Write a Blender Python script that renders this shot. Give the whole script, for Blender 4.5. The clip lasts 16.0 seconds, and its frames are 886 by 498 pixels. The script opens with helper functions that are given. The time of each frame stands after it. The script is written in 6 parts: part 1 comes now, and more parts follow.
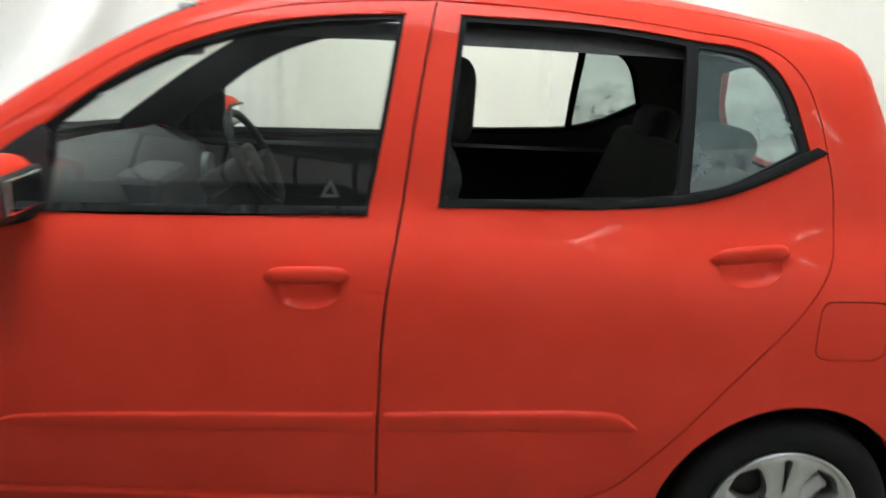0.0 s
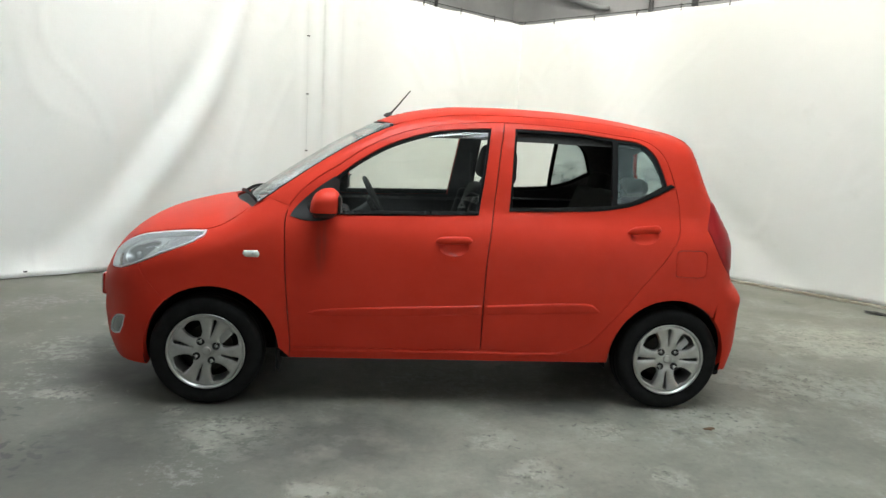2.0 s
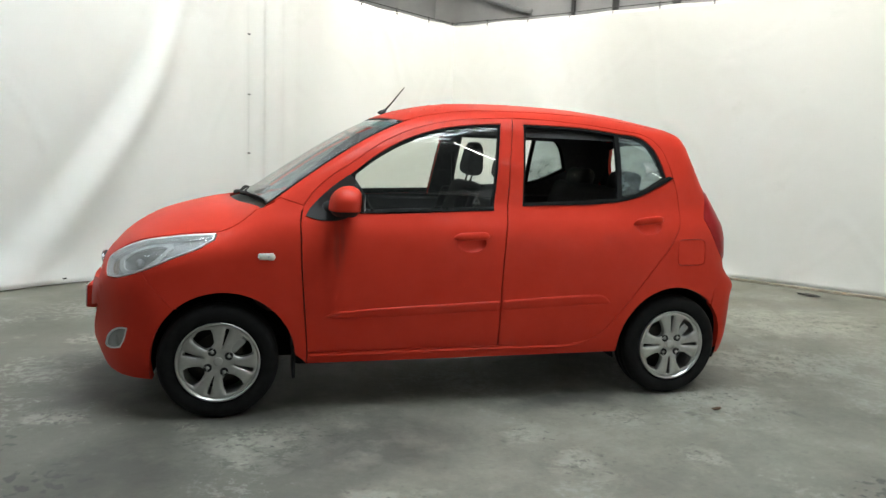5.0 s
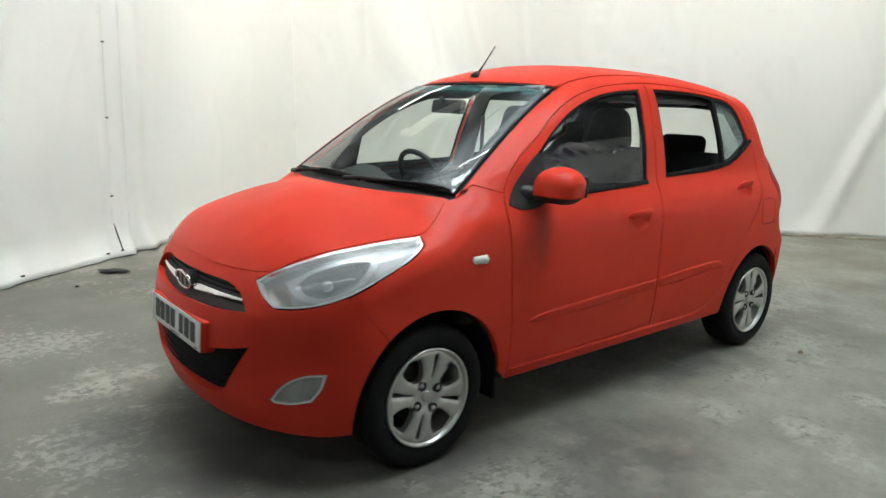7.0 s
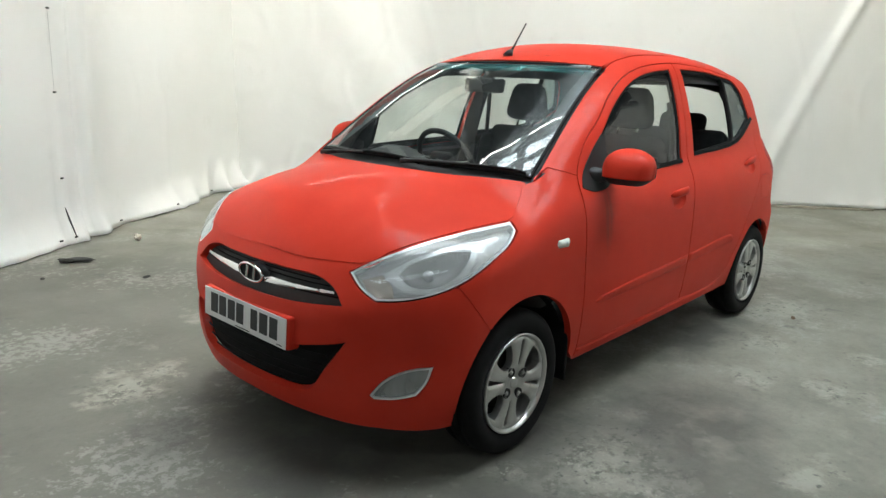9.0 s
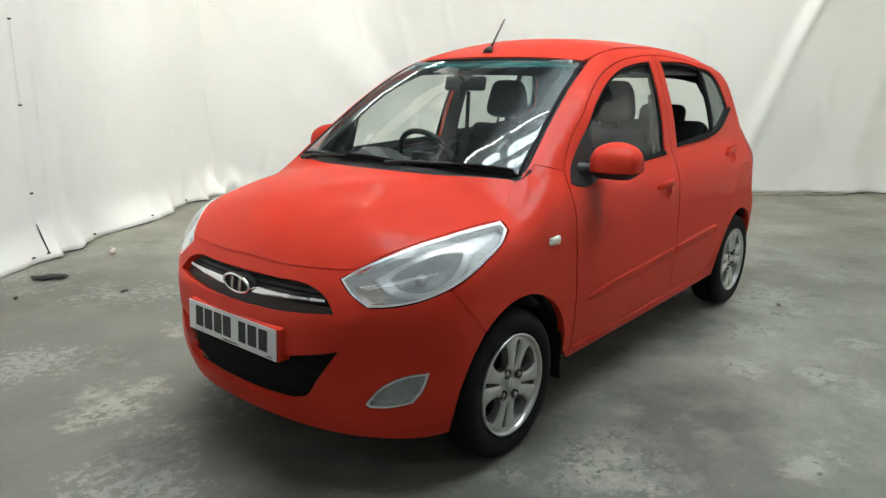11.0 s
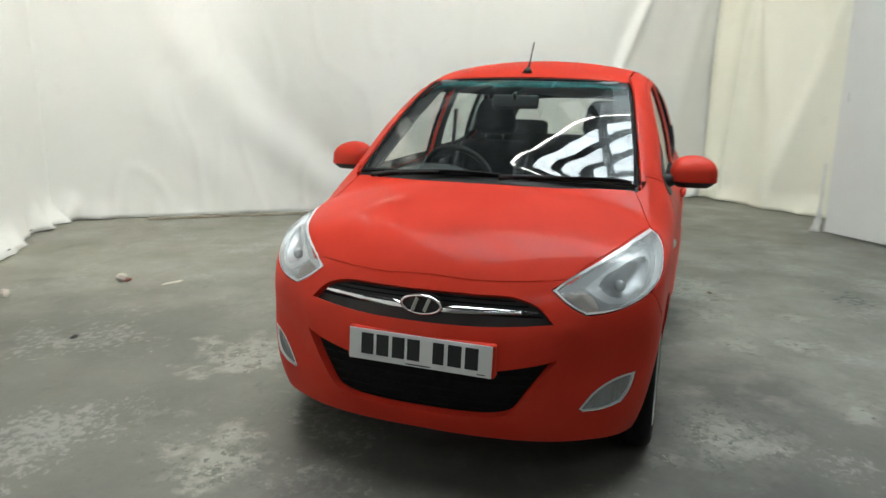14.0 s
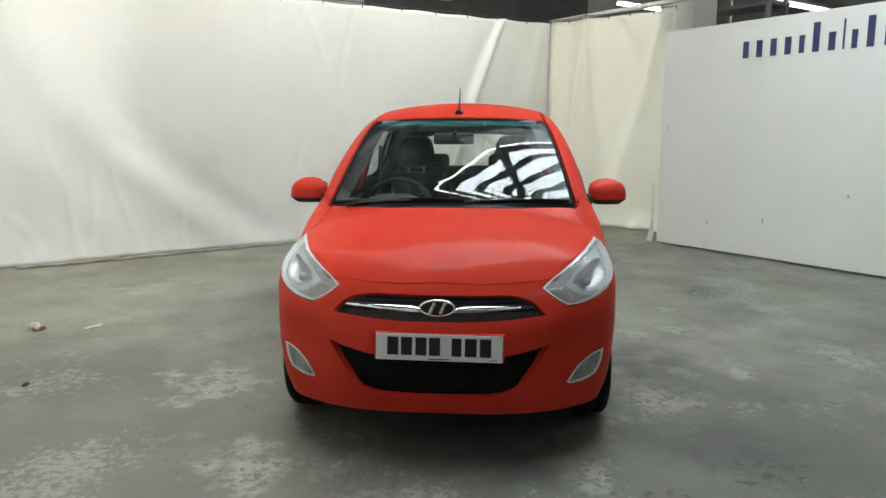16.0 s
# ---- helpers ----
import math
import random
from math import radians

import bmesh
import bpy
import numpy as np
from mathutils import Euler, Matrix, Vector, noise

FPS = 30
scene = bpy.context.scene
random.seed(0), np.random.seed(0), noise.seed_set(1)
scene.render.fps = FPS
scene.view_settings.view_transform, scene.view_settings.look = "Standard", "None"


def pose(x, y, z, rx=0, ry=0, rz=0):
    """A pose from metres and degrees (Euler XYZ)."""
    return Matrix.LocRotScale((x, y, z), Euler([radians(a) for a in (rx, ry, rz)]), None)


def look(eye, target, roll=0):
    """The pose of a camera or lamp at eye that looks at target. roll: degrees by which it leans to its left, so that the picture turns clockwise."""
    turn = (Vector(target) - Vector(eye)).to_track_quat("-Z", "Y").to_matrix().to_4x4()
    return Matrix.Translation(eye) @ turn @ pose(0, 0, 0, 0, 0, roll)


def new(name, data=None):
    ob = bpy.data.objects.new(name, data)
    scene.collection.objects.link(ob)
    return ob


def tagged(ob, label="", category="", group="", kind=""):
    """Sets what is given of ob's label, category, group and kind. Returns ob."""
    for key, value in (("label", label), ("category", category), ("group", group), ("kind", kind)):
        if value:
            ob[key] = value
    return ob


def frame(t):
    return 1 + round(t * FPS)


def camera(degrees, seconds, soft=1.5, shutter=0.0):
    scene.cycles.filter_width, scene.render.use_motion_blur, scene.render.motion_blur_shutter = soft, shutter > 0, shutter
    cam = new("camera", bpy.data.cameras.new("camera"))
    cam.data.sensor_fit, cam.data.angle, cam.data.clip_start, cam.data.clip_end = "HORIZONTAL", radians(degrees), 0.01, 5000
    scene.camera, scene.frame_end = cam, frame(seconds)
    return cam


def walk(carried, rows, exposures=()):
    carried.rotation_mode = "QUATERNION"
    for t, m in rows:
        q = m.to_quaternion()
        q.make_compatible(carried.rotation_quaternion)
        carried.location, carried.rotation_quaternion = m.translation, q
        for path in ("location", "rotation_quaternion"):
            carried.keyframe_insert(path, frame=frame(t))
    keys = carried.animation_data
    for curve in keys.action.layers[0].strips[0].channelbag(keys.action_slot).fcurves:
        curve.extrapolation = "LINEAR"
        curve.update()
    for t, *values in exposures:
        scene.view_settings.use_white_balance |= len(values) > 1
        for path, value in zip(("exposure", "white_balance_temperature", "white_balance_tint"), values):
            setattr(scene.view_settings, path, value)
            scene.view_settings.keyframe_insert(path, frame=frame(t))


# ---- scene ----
cam = camera(63.8, 16.0, soft=1.4, shutter=0.5)
PATH = [
    (0, (0.257, -2.264, 1.376), (0.324, -0.343, 0.824), 3.2),
    (0.5, (0.041, -2.863, 1.333), (0.122, -0.909, 0.915), 3.2),
    (1, (-0.091, -3.452, 1.364), (-0.041, -1.488, 0.99), 2.5),
    (1.5, (-0.277, -3.91, 1.369), (-0.13, -1.942, 1.042), 2.9),
    (2, (-0.414, -4.248, 1.383), (-0.202, -2.284, 1.072), 2.9),
    (2.5, (-0.532, -4.389, 1.371), (-0.266, -2.425, 1.102), 2.1),
    (3, (-0.562, -4.418, 1.371), (-0.276, -2.456, 1.113), 2.6),
    (3.2, (-0.564, -4.411, 1.359), (-0.274, -2.449, 1.107), 2.7),
    (5.3, (-1.265, -3.98, 1.319), (-0.648, -2.103, 1.01), 1.7),
    (5.5, (-1.474, -3.863, 1.336), (-0.746, -2.029, 1.007), 0.9),
    (6, (-1.935, -3.46, 1.332), (-1.022, -1.717, 0.973), 1.8),
    (6.5, (-2.373, -3.082, 1.337), (-1.282, -1.444, 0.986), 0.6),
    (7, (-2.746, -2.69, 1.353), (-1.494, -1.183, 0.95), 1.5),
    (7.5, (-3.058, -2.445, 1.35), (-1.689, -1.042, 0.954), 0.5),
    (8, (-3.191, -2.249, 1.367), (-1.753, -0.927, 0.94), -0.0),
    (8.5, (-3.213, -2.179, 1.367), (-1.753, -0.881, 0.938), 0.8),
    (9, (-3.207, -2.164, 1.372), (-1.754, -0.873, 0.9), 1.9),
    (9.5, (-3.211, -2.123, 1.373), (-1.741, -0.855, 0.892), 0.9),
    (12, (-3.196, -2.063, 1.364), (-1.685, -0.836, 0.902), 0.5),
    (12.5, (-3.226, -1.928, 1.366), (-1.696, -0.732, 0.886), 2.7),
    (13, (-3.445, -1.598, 1.38), (-1.841, -0.506, 0.895), 2.1),
    (13.5, (-3.65, -1.213, 1.36), (-1.939, -0.29, 0.892), 1.5),
    (14, (-3.997, -0.823, 1.356), (-2.15, -0.183, 0.936), 1.1),
    (14.5, (-4.218, -0.541, 1.353), (-2.281, -0.176, 1.014), 1.3),
    (15, (-4.499, -0.335, 1.352), (-2.53, -0.172, 1.041), 0.9),
    (15.5, (-4.607, -0.259, 1.371), (-2.638, -0.147, 1.040), 0.2),
    (16, (-4.644, -0.239, 1.37), (-2.677, -0.081, 1.047), 0.0),
]
walk(cam, [(t, look(eye, target, roll)) for t, eye, target, roll in PATH], [(0, 0.54), (0.5, 0.53), (1.0, 0.52), (1.5, 0.40), (3, 0.14), (6, 0.22), (9, 0.25), (12, 0.25), (13, 0.20), (14, 0.06), (16, -0.03)])


# ---- world and light ----
world = bpy.data.worlds.new("world")
scene.world = world
world.use_nodes = True
wn = world.node_tree
sky = wn.nodes.new("ShaderNodeTexSky")
sky.sky_type, sky.sun_disc = "NISHITA", False
sky.sun_elevation, sky.sun_rotation = radians(35), radians(200)
wn.links.new(sky.outputs[0], wn.nodes["Background"].inputs[0])
wn.nodes["Background"].inputs[1].default_value = 0.08

# the room stands turned against the car: A and B run along its two curtain walls
CORNER = Vector((1.55, 5.48, 0.0))
DIR_A = Vector((-0.829, -0.559, 0.0))
DIR_B = Vector((0.642, -0.767, 0.0))
CEILING = 5.2


# ---- materials ----
def material(name, colour, rough=0.5, metal=0.0, coat=0.0, spec=0.5):
    m = bpy.data.materials.new(name)
    m.use_nodes = True
    b = m.node_tree.nodes["Principled BSDF"]
    b.inputs["Base Color"].default_value = (*colour, 1)
    b.inputs["Roughness"].default_value, b.inputs["Metallic"].default_value = rough, metal
    b.inputs["Coat Weight"].default_value, b.inputs["Coat Roughness"].default_value = coat, 0.06
    b.inputs["Specular IOR Level"].default_value = spec
    return m


def node(m, kind, **values):
    n = m.node_tree.nodes.new(kind)
    for key, value in values.items():
        n.inputs[key.replace("_", " ")].default_value = value
    return n


def link(m, a, b):
    m.node_tree.links.new(a, b)


def noise_tex(m, scale, detail=4.0, rough=0.55, stretch=None):
    tc = m.node_tree.nodes.new("ShaderNodeTexCoord")
    n = node(m, "ShaderNodeTexNoise", Scale=scale, Detail=detail, Roughness=rough)
    if stretch:
        mp = m.node_tree.nodes.new("ShaderNodeMapping")
        mp.inputs["Scale"].default_value = stretch
        link(m, tc.outputs["Object"], mp.inputs["Vector"])
        link(m, mp.outputs[0], n.inputs["Vector"])
    else:
        link(m, tc.outputs["Object"], n.inputs["Vector"])
    return n.outputs["Fac"]


def ramp(m, fac, stops):
    r = m.node_tree.nodes.new("ShaderNodeValToRGB")
    while len(r.color_ramp.elements) < len(stops):
        r.color_ramp.elements.new(0.5)
    for e, (at, c) in zip(r.color_ramp.elements, stops):
        e.position, e.color = at, (*c, 1) if isinstance(c, tuple) else (c, c, c, 1)
    link(m, fac, r.inputs[0])
    return r.outputs[0]


def mixed(m, fac, a, b, how="MIX"):
    n = m.node_tree.nodes.new("ShaderNodeMix")
    n.data_type, n.blend_type = "RGBA", how
    for socket, value in ((n.inputs[0], fac), (n.inputs[6], a), (n.inputs[7], b)):
        if isinstance(value, (int, float)):
            socket.default_value = value
        elif isinstance(value, tuple):
            socket.default_value = (*value, 1)
        else:
            link(m, value, socket)
    return n.outputs[2]


def bump(m, height, strength, distance=0.01):
    n = node(m, "ShaderNodeBump", Strength=strength, Distance=distance)
    link(m, height, n.inputs["Height"])
    link(m, n.outputs[0], m.node_tree.nodes["Principled BSDF"].inputs["Normal"])


def vary(m, stops, scale, detail=4.0, bumpy=0.0, stretch=None, rough=None):
    """Colour by noise, with fine relief and uneven gloss."""
    b = m.node_tree.nodes["Principled BSDF"]
    fac = noise_tex(m, scale, detail, stretch=stretch)
    link(m, ramp(m, fac, stops), b.inputs["Base Color"])
    if bumpy:
        bump(m, noise_tex(m, scale * 6, 3.0), bumpy, 0.002)
    if rough:
        link(m, ramp(m, noise_tex(m, scale * 1.7, 5.0), ((0.3, rough[0]), (0.7, rough[1]))), b.inputs["Roughness"])
    return m


def glass_material(name, tint, rough=0.0, ior=1.5, dirt=0.0, dust=(0.5, 0.52, 0.5), streaks=False, thin=0.25):
    m = bpy.data.materials.new(name)
    m.use_nodes = True
    t = m.node_tree
    t.nodes.remove(t.nodes["Principled BSDF"])
    clear, shine = t.nodes.new("ShaderNodeBsdfTransparent"), t.nodes.new("ShaderNodeBsdfGlossy")
    clear.inputs[0].default_value = (*tint, 1)
    shine.inputs["Roughness"].default_value = rough
    # Schlick's curve, alike on both sides of the pane
    facing = node(m, "ShaderNodeLayerWeight", Blend=0.5)
    power = t.nodes.new("ShaderNodeMath")
    power.operation, power.inputs[1].default_value = "POWER", 5.0
    link(m, facing.outputs["Facing"], power.inputs[0])
    span = t.nodes.new("ShaderNodeMapRange")
    span.inputs["To Min"].default_value, span.inputs["To Max"].default_value = 2 * ((ior - 1) / (ior + 1)) ** 2, 0.95
    link(m, power.outputs[0], span.inputs["Value"])
    mix = t.nodes.new("ShaderNodeMixShader")
    link(m, span.outputs[0], mix.inputs[0])
    link(m, clear.outputs[0], mix.inputs[1])
    link(m, shine.outputs[0], mix.inputs[2])
    last = mix.outputs[0]
    if dirt:
        film_of = node(m, "ShaderNodeBsdfDiffuse", Color=(*dust, 1))
        fac = ramp(m, noise_tex(m, 9.0, 6.0, stretch=(0.4, 1.6, 0.4)), ((0.48, thin * dirt), (0.80, dirt)))
        if streaks:
            runs = ramp(m, noise_tex(m, 14.0, 9.0, 0.7, stretch=(0.3, 2.6, 0.3)), ((0.58, 0.0), (0.66, 0.22)))
            fac = mixed(m, 1.0, fac, runs, "ADD")
            # the wipers leave a strip of dried film along the left edge
            split, place = t.nodes.new("ShaderNodeSeparateXYZ"), t.nodes.new("ShaderNodeTexCoord")
            link(m, place.outputs["Object"], split.inputs[0])
            reach = t.nodes.new("ShaderNodeMapRange")
            reach.inputs["From Min"].default_value, reach.inputs["From Max"].default_value = -0.40, -0.50
            link(m, split.outputs["Y"], reach.inputs["Value"])
            mist = ramp(m, noise_tex(m, 7.0, 10.0, 0.7, stretch=(0.5, 2.2, 0.5)), ((0.30, 0.06), (0.62, 0.40)))
            fac = mixed(m, 1.0, fac, mixed(m, 1.0, mist, reach.outputs[0], "MULTIPLY"), "ADD")
        film = t.nodes.new("ShaderNodeMixShader")
        link(m, fac, film.inputs[0])
        link(m, last, film.inputs[1])
        link(m, film_of.outputs[0], film.inputs[2])
        last = film.outputs[0]
    link(m, last, t.nodes["Material Output"].inputs[0])
    return m


PAINT = material("red_paint", (0.58, 0.038, 0.022), 0.55, 0.0, 0.14, 0.08)
PAINT.node_tree.nodes["Principled BSDF"].inputs["Coat Roughness"].default_value = 0.05
pb = PAINT.node_tree.nodes["Principled BSDF"]
red = ramp(PAINT, noise_tex(PAINT, 7.0, 6.0), ((0.3, (0.565, 0.037, 0.019)), (0.7, (0.60, 0.043, 0.023))))
# a run of dried dirt below the door mirrors
tc = PAINT.node_tree.nodes.new("ShaderNodeTexCoord")
mp = PAINT.node_tree.nodes.new("ShaderNodeMapping")
mp.inputs["Location"].default_value, mp.inputs["Scale"].default_value = (0.635 / 0.038, 0, -0.83 / 0.16), (1 / 0.038, 0, 1 / 0.16)
link(PAINT, tc.outputs["Object"], mp.inputs["Vector"])
far = PAINT.node_tree.nodes.new("ShaderNodeVectorMath")
far.operation = "LENGTH"
link(PAINT, mp.outputs[0], far.inputs[0])
run = mixed(PAINT, 1.0, ramp(PAINT, far.outputs["Value"], ((0.0, 0.75), (1.0, 0.0))), ramp(PAINT, noise_tex(PAINT, 9.0, 6.0, stretch=(6, 1, 0.5)), ((0.35, 0.2), (0.65, 1.0))), "MULTIPLY")
link(PAINT, mixed(PAINT, run, red, (0.16, 0.05, 0.035)), pb.inputs["Base Color"])
link(PAINT, ramp(PAINT, noise_tex(PAINT, 2.5, 8.0, 0.65), ((0.3, 0.52), (0.7, 0.60))), pb.inputs["Roughness"])
BLACK = material("black_plastic", (0.012, 0.012, 0.013), 0.55)
vary(BLACK, ((0.3, 0.010), (0.7, 0.018)), 14.0, 5.0, 0.15)
RUBBER = material("rubber", (0.014, 0.014, 0.014), 0.75, spec=0.16)
vary(RUBBER, ((0.3, 0.005), (0.7, 0.010)), 22.0, 6.0, 0.2)
TRIM = material("interior_trim", (0.030, 0.031, 0.033), 0.65)
vary(TRIM, ((0.3, 0.010), (0.7, 0.016)), 30.0, 5.0, 0.3)
DASH = material("dashboard_plastic", (0.05, 0.053, 0.056), 0.6)
vary(DASH, ((0.3, 0.030), (0.7, 0.042)), 40.0, 5.0, 0.3)
CLOTH = material("seat_cloth", (0.02, 0.02, 0.022), 0.9)
vary(CLOTH, ((0.3, 0.008), (0.7, 0.015)), 25.0, 4.0, 0.08)
PILLAR = material("pillar_trim", (0.16, 0.16, 0.155), 0.8)
vary(PILLAR, ((0.3, 0.03), (0.7, 0.045)), 40.0, 4.0, 0.2)
LINER = material("headlining", (0.34, 0.34, 0.32), 0.9)
vary(LINER, ((0.3, 0.30), (0.7, 0.37)), 50.0, 4.0, 0.3)
ALLOY = material("alloy", (0.50, 0.50, 0.48), 0.34, 0.85)
vary(ALLOY, ((0.25, (0.44, 0.44, 0.42)), (0.6, (0.54, 0.54, 0.52))), 18.0, 6.0, 0.0, None, (0.30, 0.42))
IRON = material("brake_iron", (0.05, 0.045, 0.04), 0.6, 0.6)
CHROME = material("chrome", (0.78, 0.78, 0.78), 0.12, 1.0)
SILVER = material("lamp_silver", (0.78, 0.79, 0.78), 0.28, 0.6)
vary(SILVER, ((0.3, 0.46), (0.7, 0.60)), 160.0, 3.0, 0.45)
SMOKE = material("lamp_smoke", (0.40, 0.40, 0.40), 0.33, 0.75)
vary(SMOKE, ((0.3, 0.40), (0.7, 0.48)), 90.0, 4.0, 0.25)
BEZEL = material("lamp_bezel", (0.74, 0.75, 0.75), 0.30, 0.35)
NUT = material("nut_steel", (0.50, 0.50, 0.49), 0.35, 0.9)
AMBER = material("lamp_amber", (0.50, 0.42, 0.36), 0.3, 0.5)
REDLENS = material("tail_lens", (0.30, 0.012, 0.014), 0.35, 0.0, 0.12, 0.2)
PLATE = material("plate_white", (0.74, 0.74, 0.72), 0.35)
INK = material("plate_black", (0.010, 0.010, 0.010), 0.4)
WHITE_LENS = material("repeater_lens", (0.70, 0.68, 0.62), 0.25, 0.0, 0.5)
MIRROR = material("mirror_glass", (0.8, 0.82, 0.82), 0.02, 1.0)
GLASS = glass_material("window_glass", (0.90, 0.935, 0.905), 0.0, 1.5, 0.06, (0.5, 0.52, 0.5))
SCREEN = glass_material("windscreen_glass", (0.86, 0.91, 0.88), 0.0, 1.50, 0.07, (0.42, 0.46, 0.46), True)
BAND = glass_material("sun_band", (0.45, 0.84, 0.82), 0.0, 1.5, 0.75, (0.10, 0.42, 0.44))
REAR_GLASS = glass_material("rear_glass", (0.50, 0.60, 0.59), 0.0, 1.5, 0.85, (0.19, 0.235, 0.23))
LAMP_GLASS = glass_material("lamp_lens", (0.93, 0.95, 0.95), 0.05, 1.45, 0.38, (0.64, 0.66, 0.65), thin=0.65)
FOG_GLASS = glass_material("fog_lens", (0.85, 0.87, 0.86), 0.05, 1.45, 0.60, (0.50, 0.515, 0.50), thin=0.6)

CONCRETE = material("concrete", (0.2, 0.2, 0.19), 0.6)
cb = CONCRETE.node_tree.nodes["Principled BSDF"]


def near_spots(m, spots):
    """1 at the middle of the nearest spot (x, y, radius, stretch along x), 0 at its rim and beyond."""
    tc = m.node_tree.nodes.new("ShaderNodeTexCoord")
    last = None
    for x, y, r, sx in spots:
        mp = m.node_tree.nodes.new("ShaderNodeMapping")
        mp.inputs["Location"].default_value, mp.inputs["Scale"].default_value = (-x / (r * sx), -y / r, 0), (1 / (r * sx), 1 / r, 0)
        link(m, tc.outputs["Object"], mp.inputs["Vector"])
        far = m.node_tree.nodes.new("ShaderNodeVectorMath")
        far.operation = "LENGTH"
        link(m, mp.outputs[0], far.inputs[0])
        if last is None:
            last = far.outputs["Value"]
        else:
            least = m.node_tree.nodes.new("ShaderNodeMath")
            least.operation = "MINIMUM"
            link(m, last, least.inputs[0])
            link(m, far.outputs["Value"], least.inputs[1])
            last = least.outputs[0]
    return ramp(m, last, ((0.0, 1.0), (1.0, 0.0)))


broad = ramp(CONCRETE, noise_tex(CONCRETE, 0.45, 5.0, 0.6), ((0.32, (0.164, 0.161, 0.130)), (0.68, (0.222, 0.218, 0.180))))
fine = ramp(CONCRETE, noise_tex(CONCRETE, 26.0, 8.0, 0.7), ((0.25, 0.84), (0.75, 1.10)))
ground = mixed(CONCRETE, 1.0, broad, fine, "MULTIPLY")
cloudy = ramp(CONCRETE, noise_tex(CONCRETE, 2.2, 7.0, 0.65), ((0.30, 0.70), (0.66, 1.14)))
ground = mixed(CONCRETE, 1.0, ground, cloudy, "MULTIPLY")
# the floor ahead of and beside the car is broadly darker, with uneven edges
broad_dark = mixed(CONCRETE, 0.35, near_spots(CONCRETE, ((-3.0, 0.1, 2.6, 1.0), (-1.6, 2.2, 1.6, 1.0), (-1.4, -1.4, 0.9, 1.0))), noise_tex(CONCRETE, 1.4, 6.0, 0.6))
ground = mixed(CONCRETE, ramp(CONCRETE, broad_dark, ((0.16, 0.0), (0.50, 0.66))), ground, (0.075, 0.073, 0.058))
# peeled screed lies pale and flaked in patches round the wheels and behind the car
worn = near_spots(CONCRETE, ((-0.98, -1.05, 0.34, 1.6), (0.19, -1.18, 0.20, 1.0), (0.33, -1.50, 0.24, 0.8), (0.75, -1.02, 0.24, 1.0), (1.45, -0.92, 0.40, 1.2), (0.88, -1.52, 0.17, 1.0), (-0.54, -1.64, 0.15, 1.6),
                             (3.2, 0.6, 0.70, 1.6), (2.2, -0.3, 0.55, 1.1), (-0.47, -1.70, 0.10, 1.0), (-1.32, -0.82, 0.13, 1.0), (-1.93, 0.80, 0.34, 0.9), (-0.97, 1.30, 0.48, 0.9), (-1.95, -0.63, 0.16, 2.0), (-0.2, -2.4, 0.3, 1.6)))
rough_edge = ramp(CONCRETE, noise_tex(CONCRETE, 5.0, 6.0, 0.6), ((0.30, 0.0), (0.70, 1.0)))
where = ramp(CONCRETE, mixed(CONCRETE, 0.5, worn, rough_edge), ((0.38, 0.0), (0.60, 1.0)))
broken = ramp(CONCRETE, noise_tex(CONCRETE, 9.0, 15.0, 0.72), ((0.43, 0.0), (0.52, 0.75)))
flecks = ramp(CONCRETE, noise_tex(CONCRETE, 34.0, 8.0, 0.72), ((0.52, 0.0), (0.58, 1.0)))
flake = mixed(CONCRETE, 1.0, broken, flecks, "LIGHTEN")
scuffs = mixed(CONCRETE, 1.0, where, flake, "MULTIPLY")
ground = mixed(CONCRETE, scuffs, ground, (0.30, 0.294, 0.245))
stray = ramp(CONCRETE, mixed(CONCRETE, 1.0, noise_tex(CONCRETE, 1.1, 3.0), noise_tex(CONCRETE, 22.0, 10.0, 0.75), "MULTIPLY"), ((0.30, 0.0), (0.34, 0.5)))
ground = mixed(CONCRETE, stray, ground, (0.30, 0.30, 0.27))
# greasy stains, further dark patches beside and ahead of the car, dark pits and dried drops
oily_and_dark = mixed(CONCRETE, 1.0, near_spots(CONCRETE, ((-1.75, -0.25, 0.55, 1.1), (-1.95, 0.25, 0.5, 0.9), (-1.0, -0.72, 0.30, 1.8), (0.6, -0.75, 0.25, 2.6), (-1.55, -1.2, 0.5, 1.1), (-0.55, -1.15, 0.5, 1.3))), rough_edge, "MULTIPLY")
ground = mixed(CONCRETE, ramp(CONCRETE, oily_and_dark, ((0.06, 0.0), (0.42, 0.70))), ground, (0.055, 0.054, 0.047))
pits = ramp(CONCRETE, noise_tex(CONCRETE, 24.0, 6.0, 0.6), ((0.58, 0.0), (0.66, 0.85)))
ground = mixed(CONCRETE, mixed(CONCRETE, 1.0, pits, ramp(CONCRETE, worn, ((0.0, 0.25), (0.6, 1.0))), "MULTIPLY"), ground, (0.05, 0.05, 0.045))
spots = ramp(CONCRETE, noise_tex(CONCRETE, 3.3, 9.0, 0.62), ((0.64, 0.0), (0.70, 0.6)))
ground = mixed(CONCRETE, spots, ground, (0.06, 0.06, 0.055))
drops = ramp(CONCRETE, mixed(CONCRETE, 0.35, noise_tex(CONCRETE, 19.0, 2.0, 0.4), near_spots(CONCRETE, ((-1.80, -1.30, 0.6, 1.0), (1.5, -2.0, 0.6, 1.4), (-2.1, -0.9, 0.4, 1.0)))), ((0.64, 0.0), (0.68, 0.8)))
ground = mixed(CONCRETE, drops, ground, (0.05, 0.05, 0.046))
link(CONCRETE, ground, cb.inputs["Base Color"])
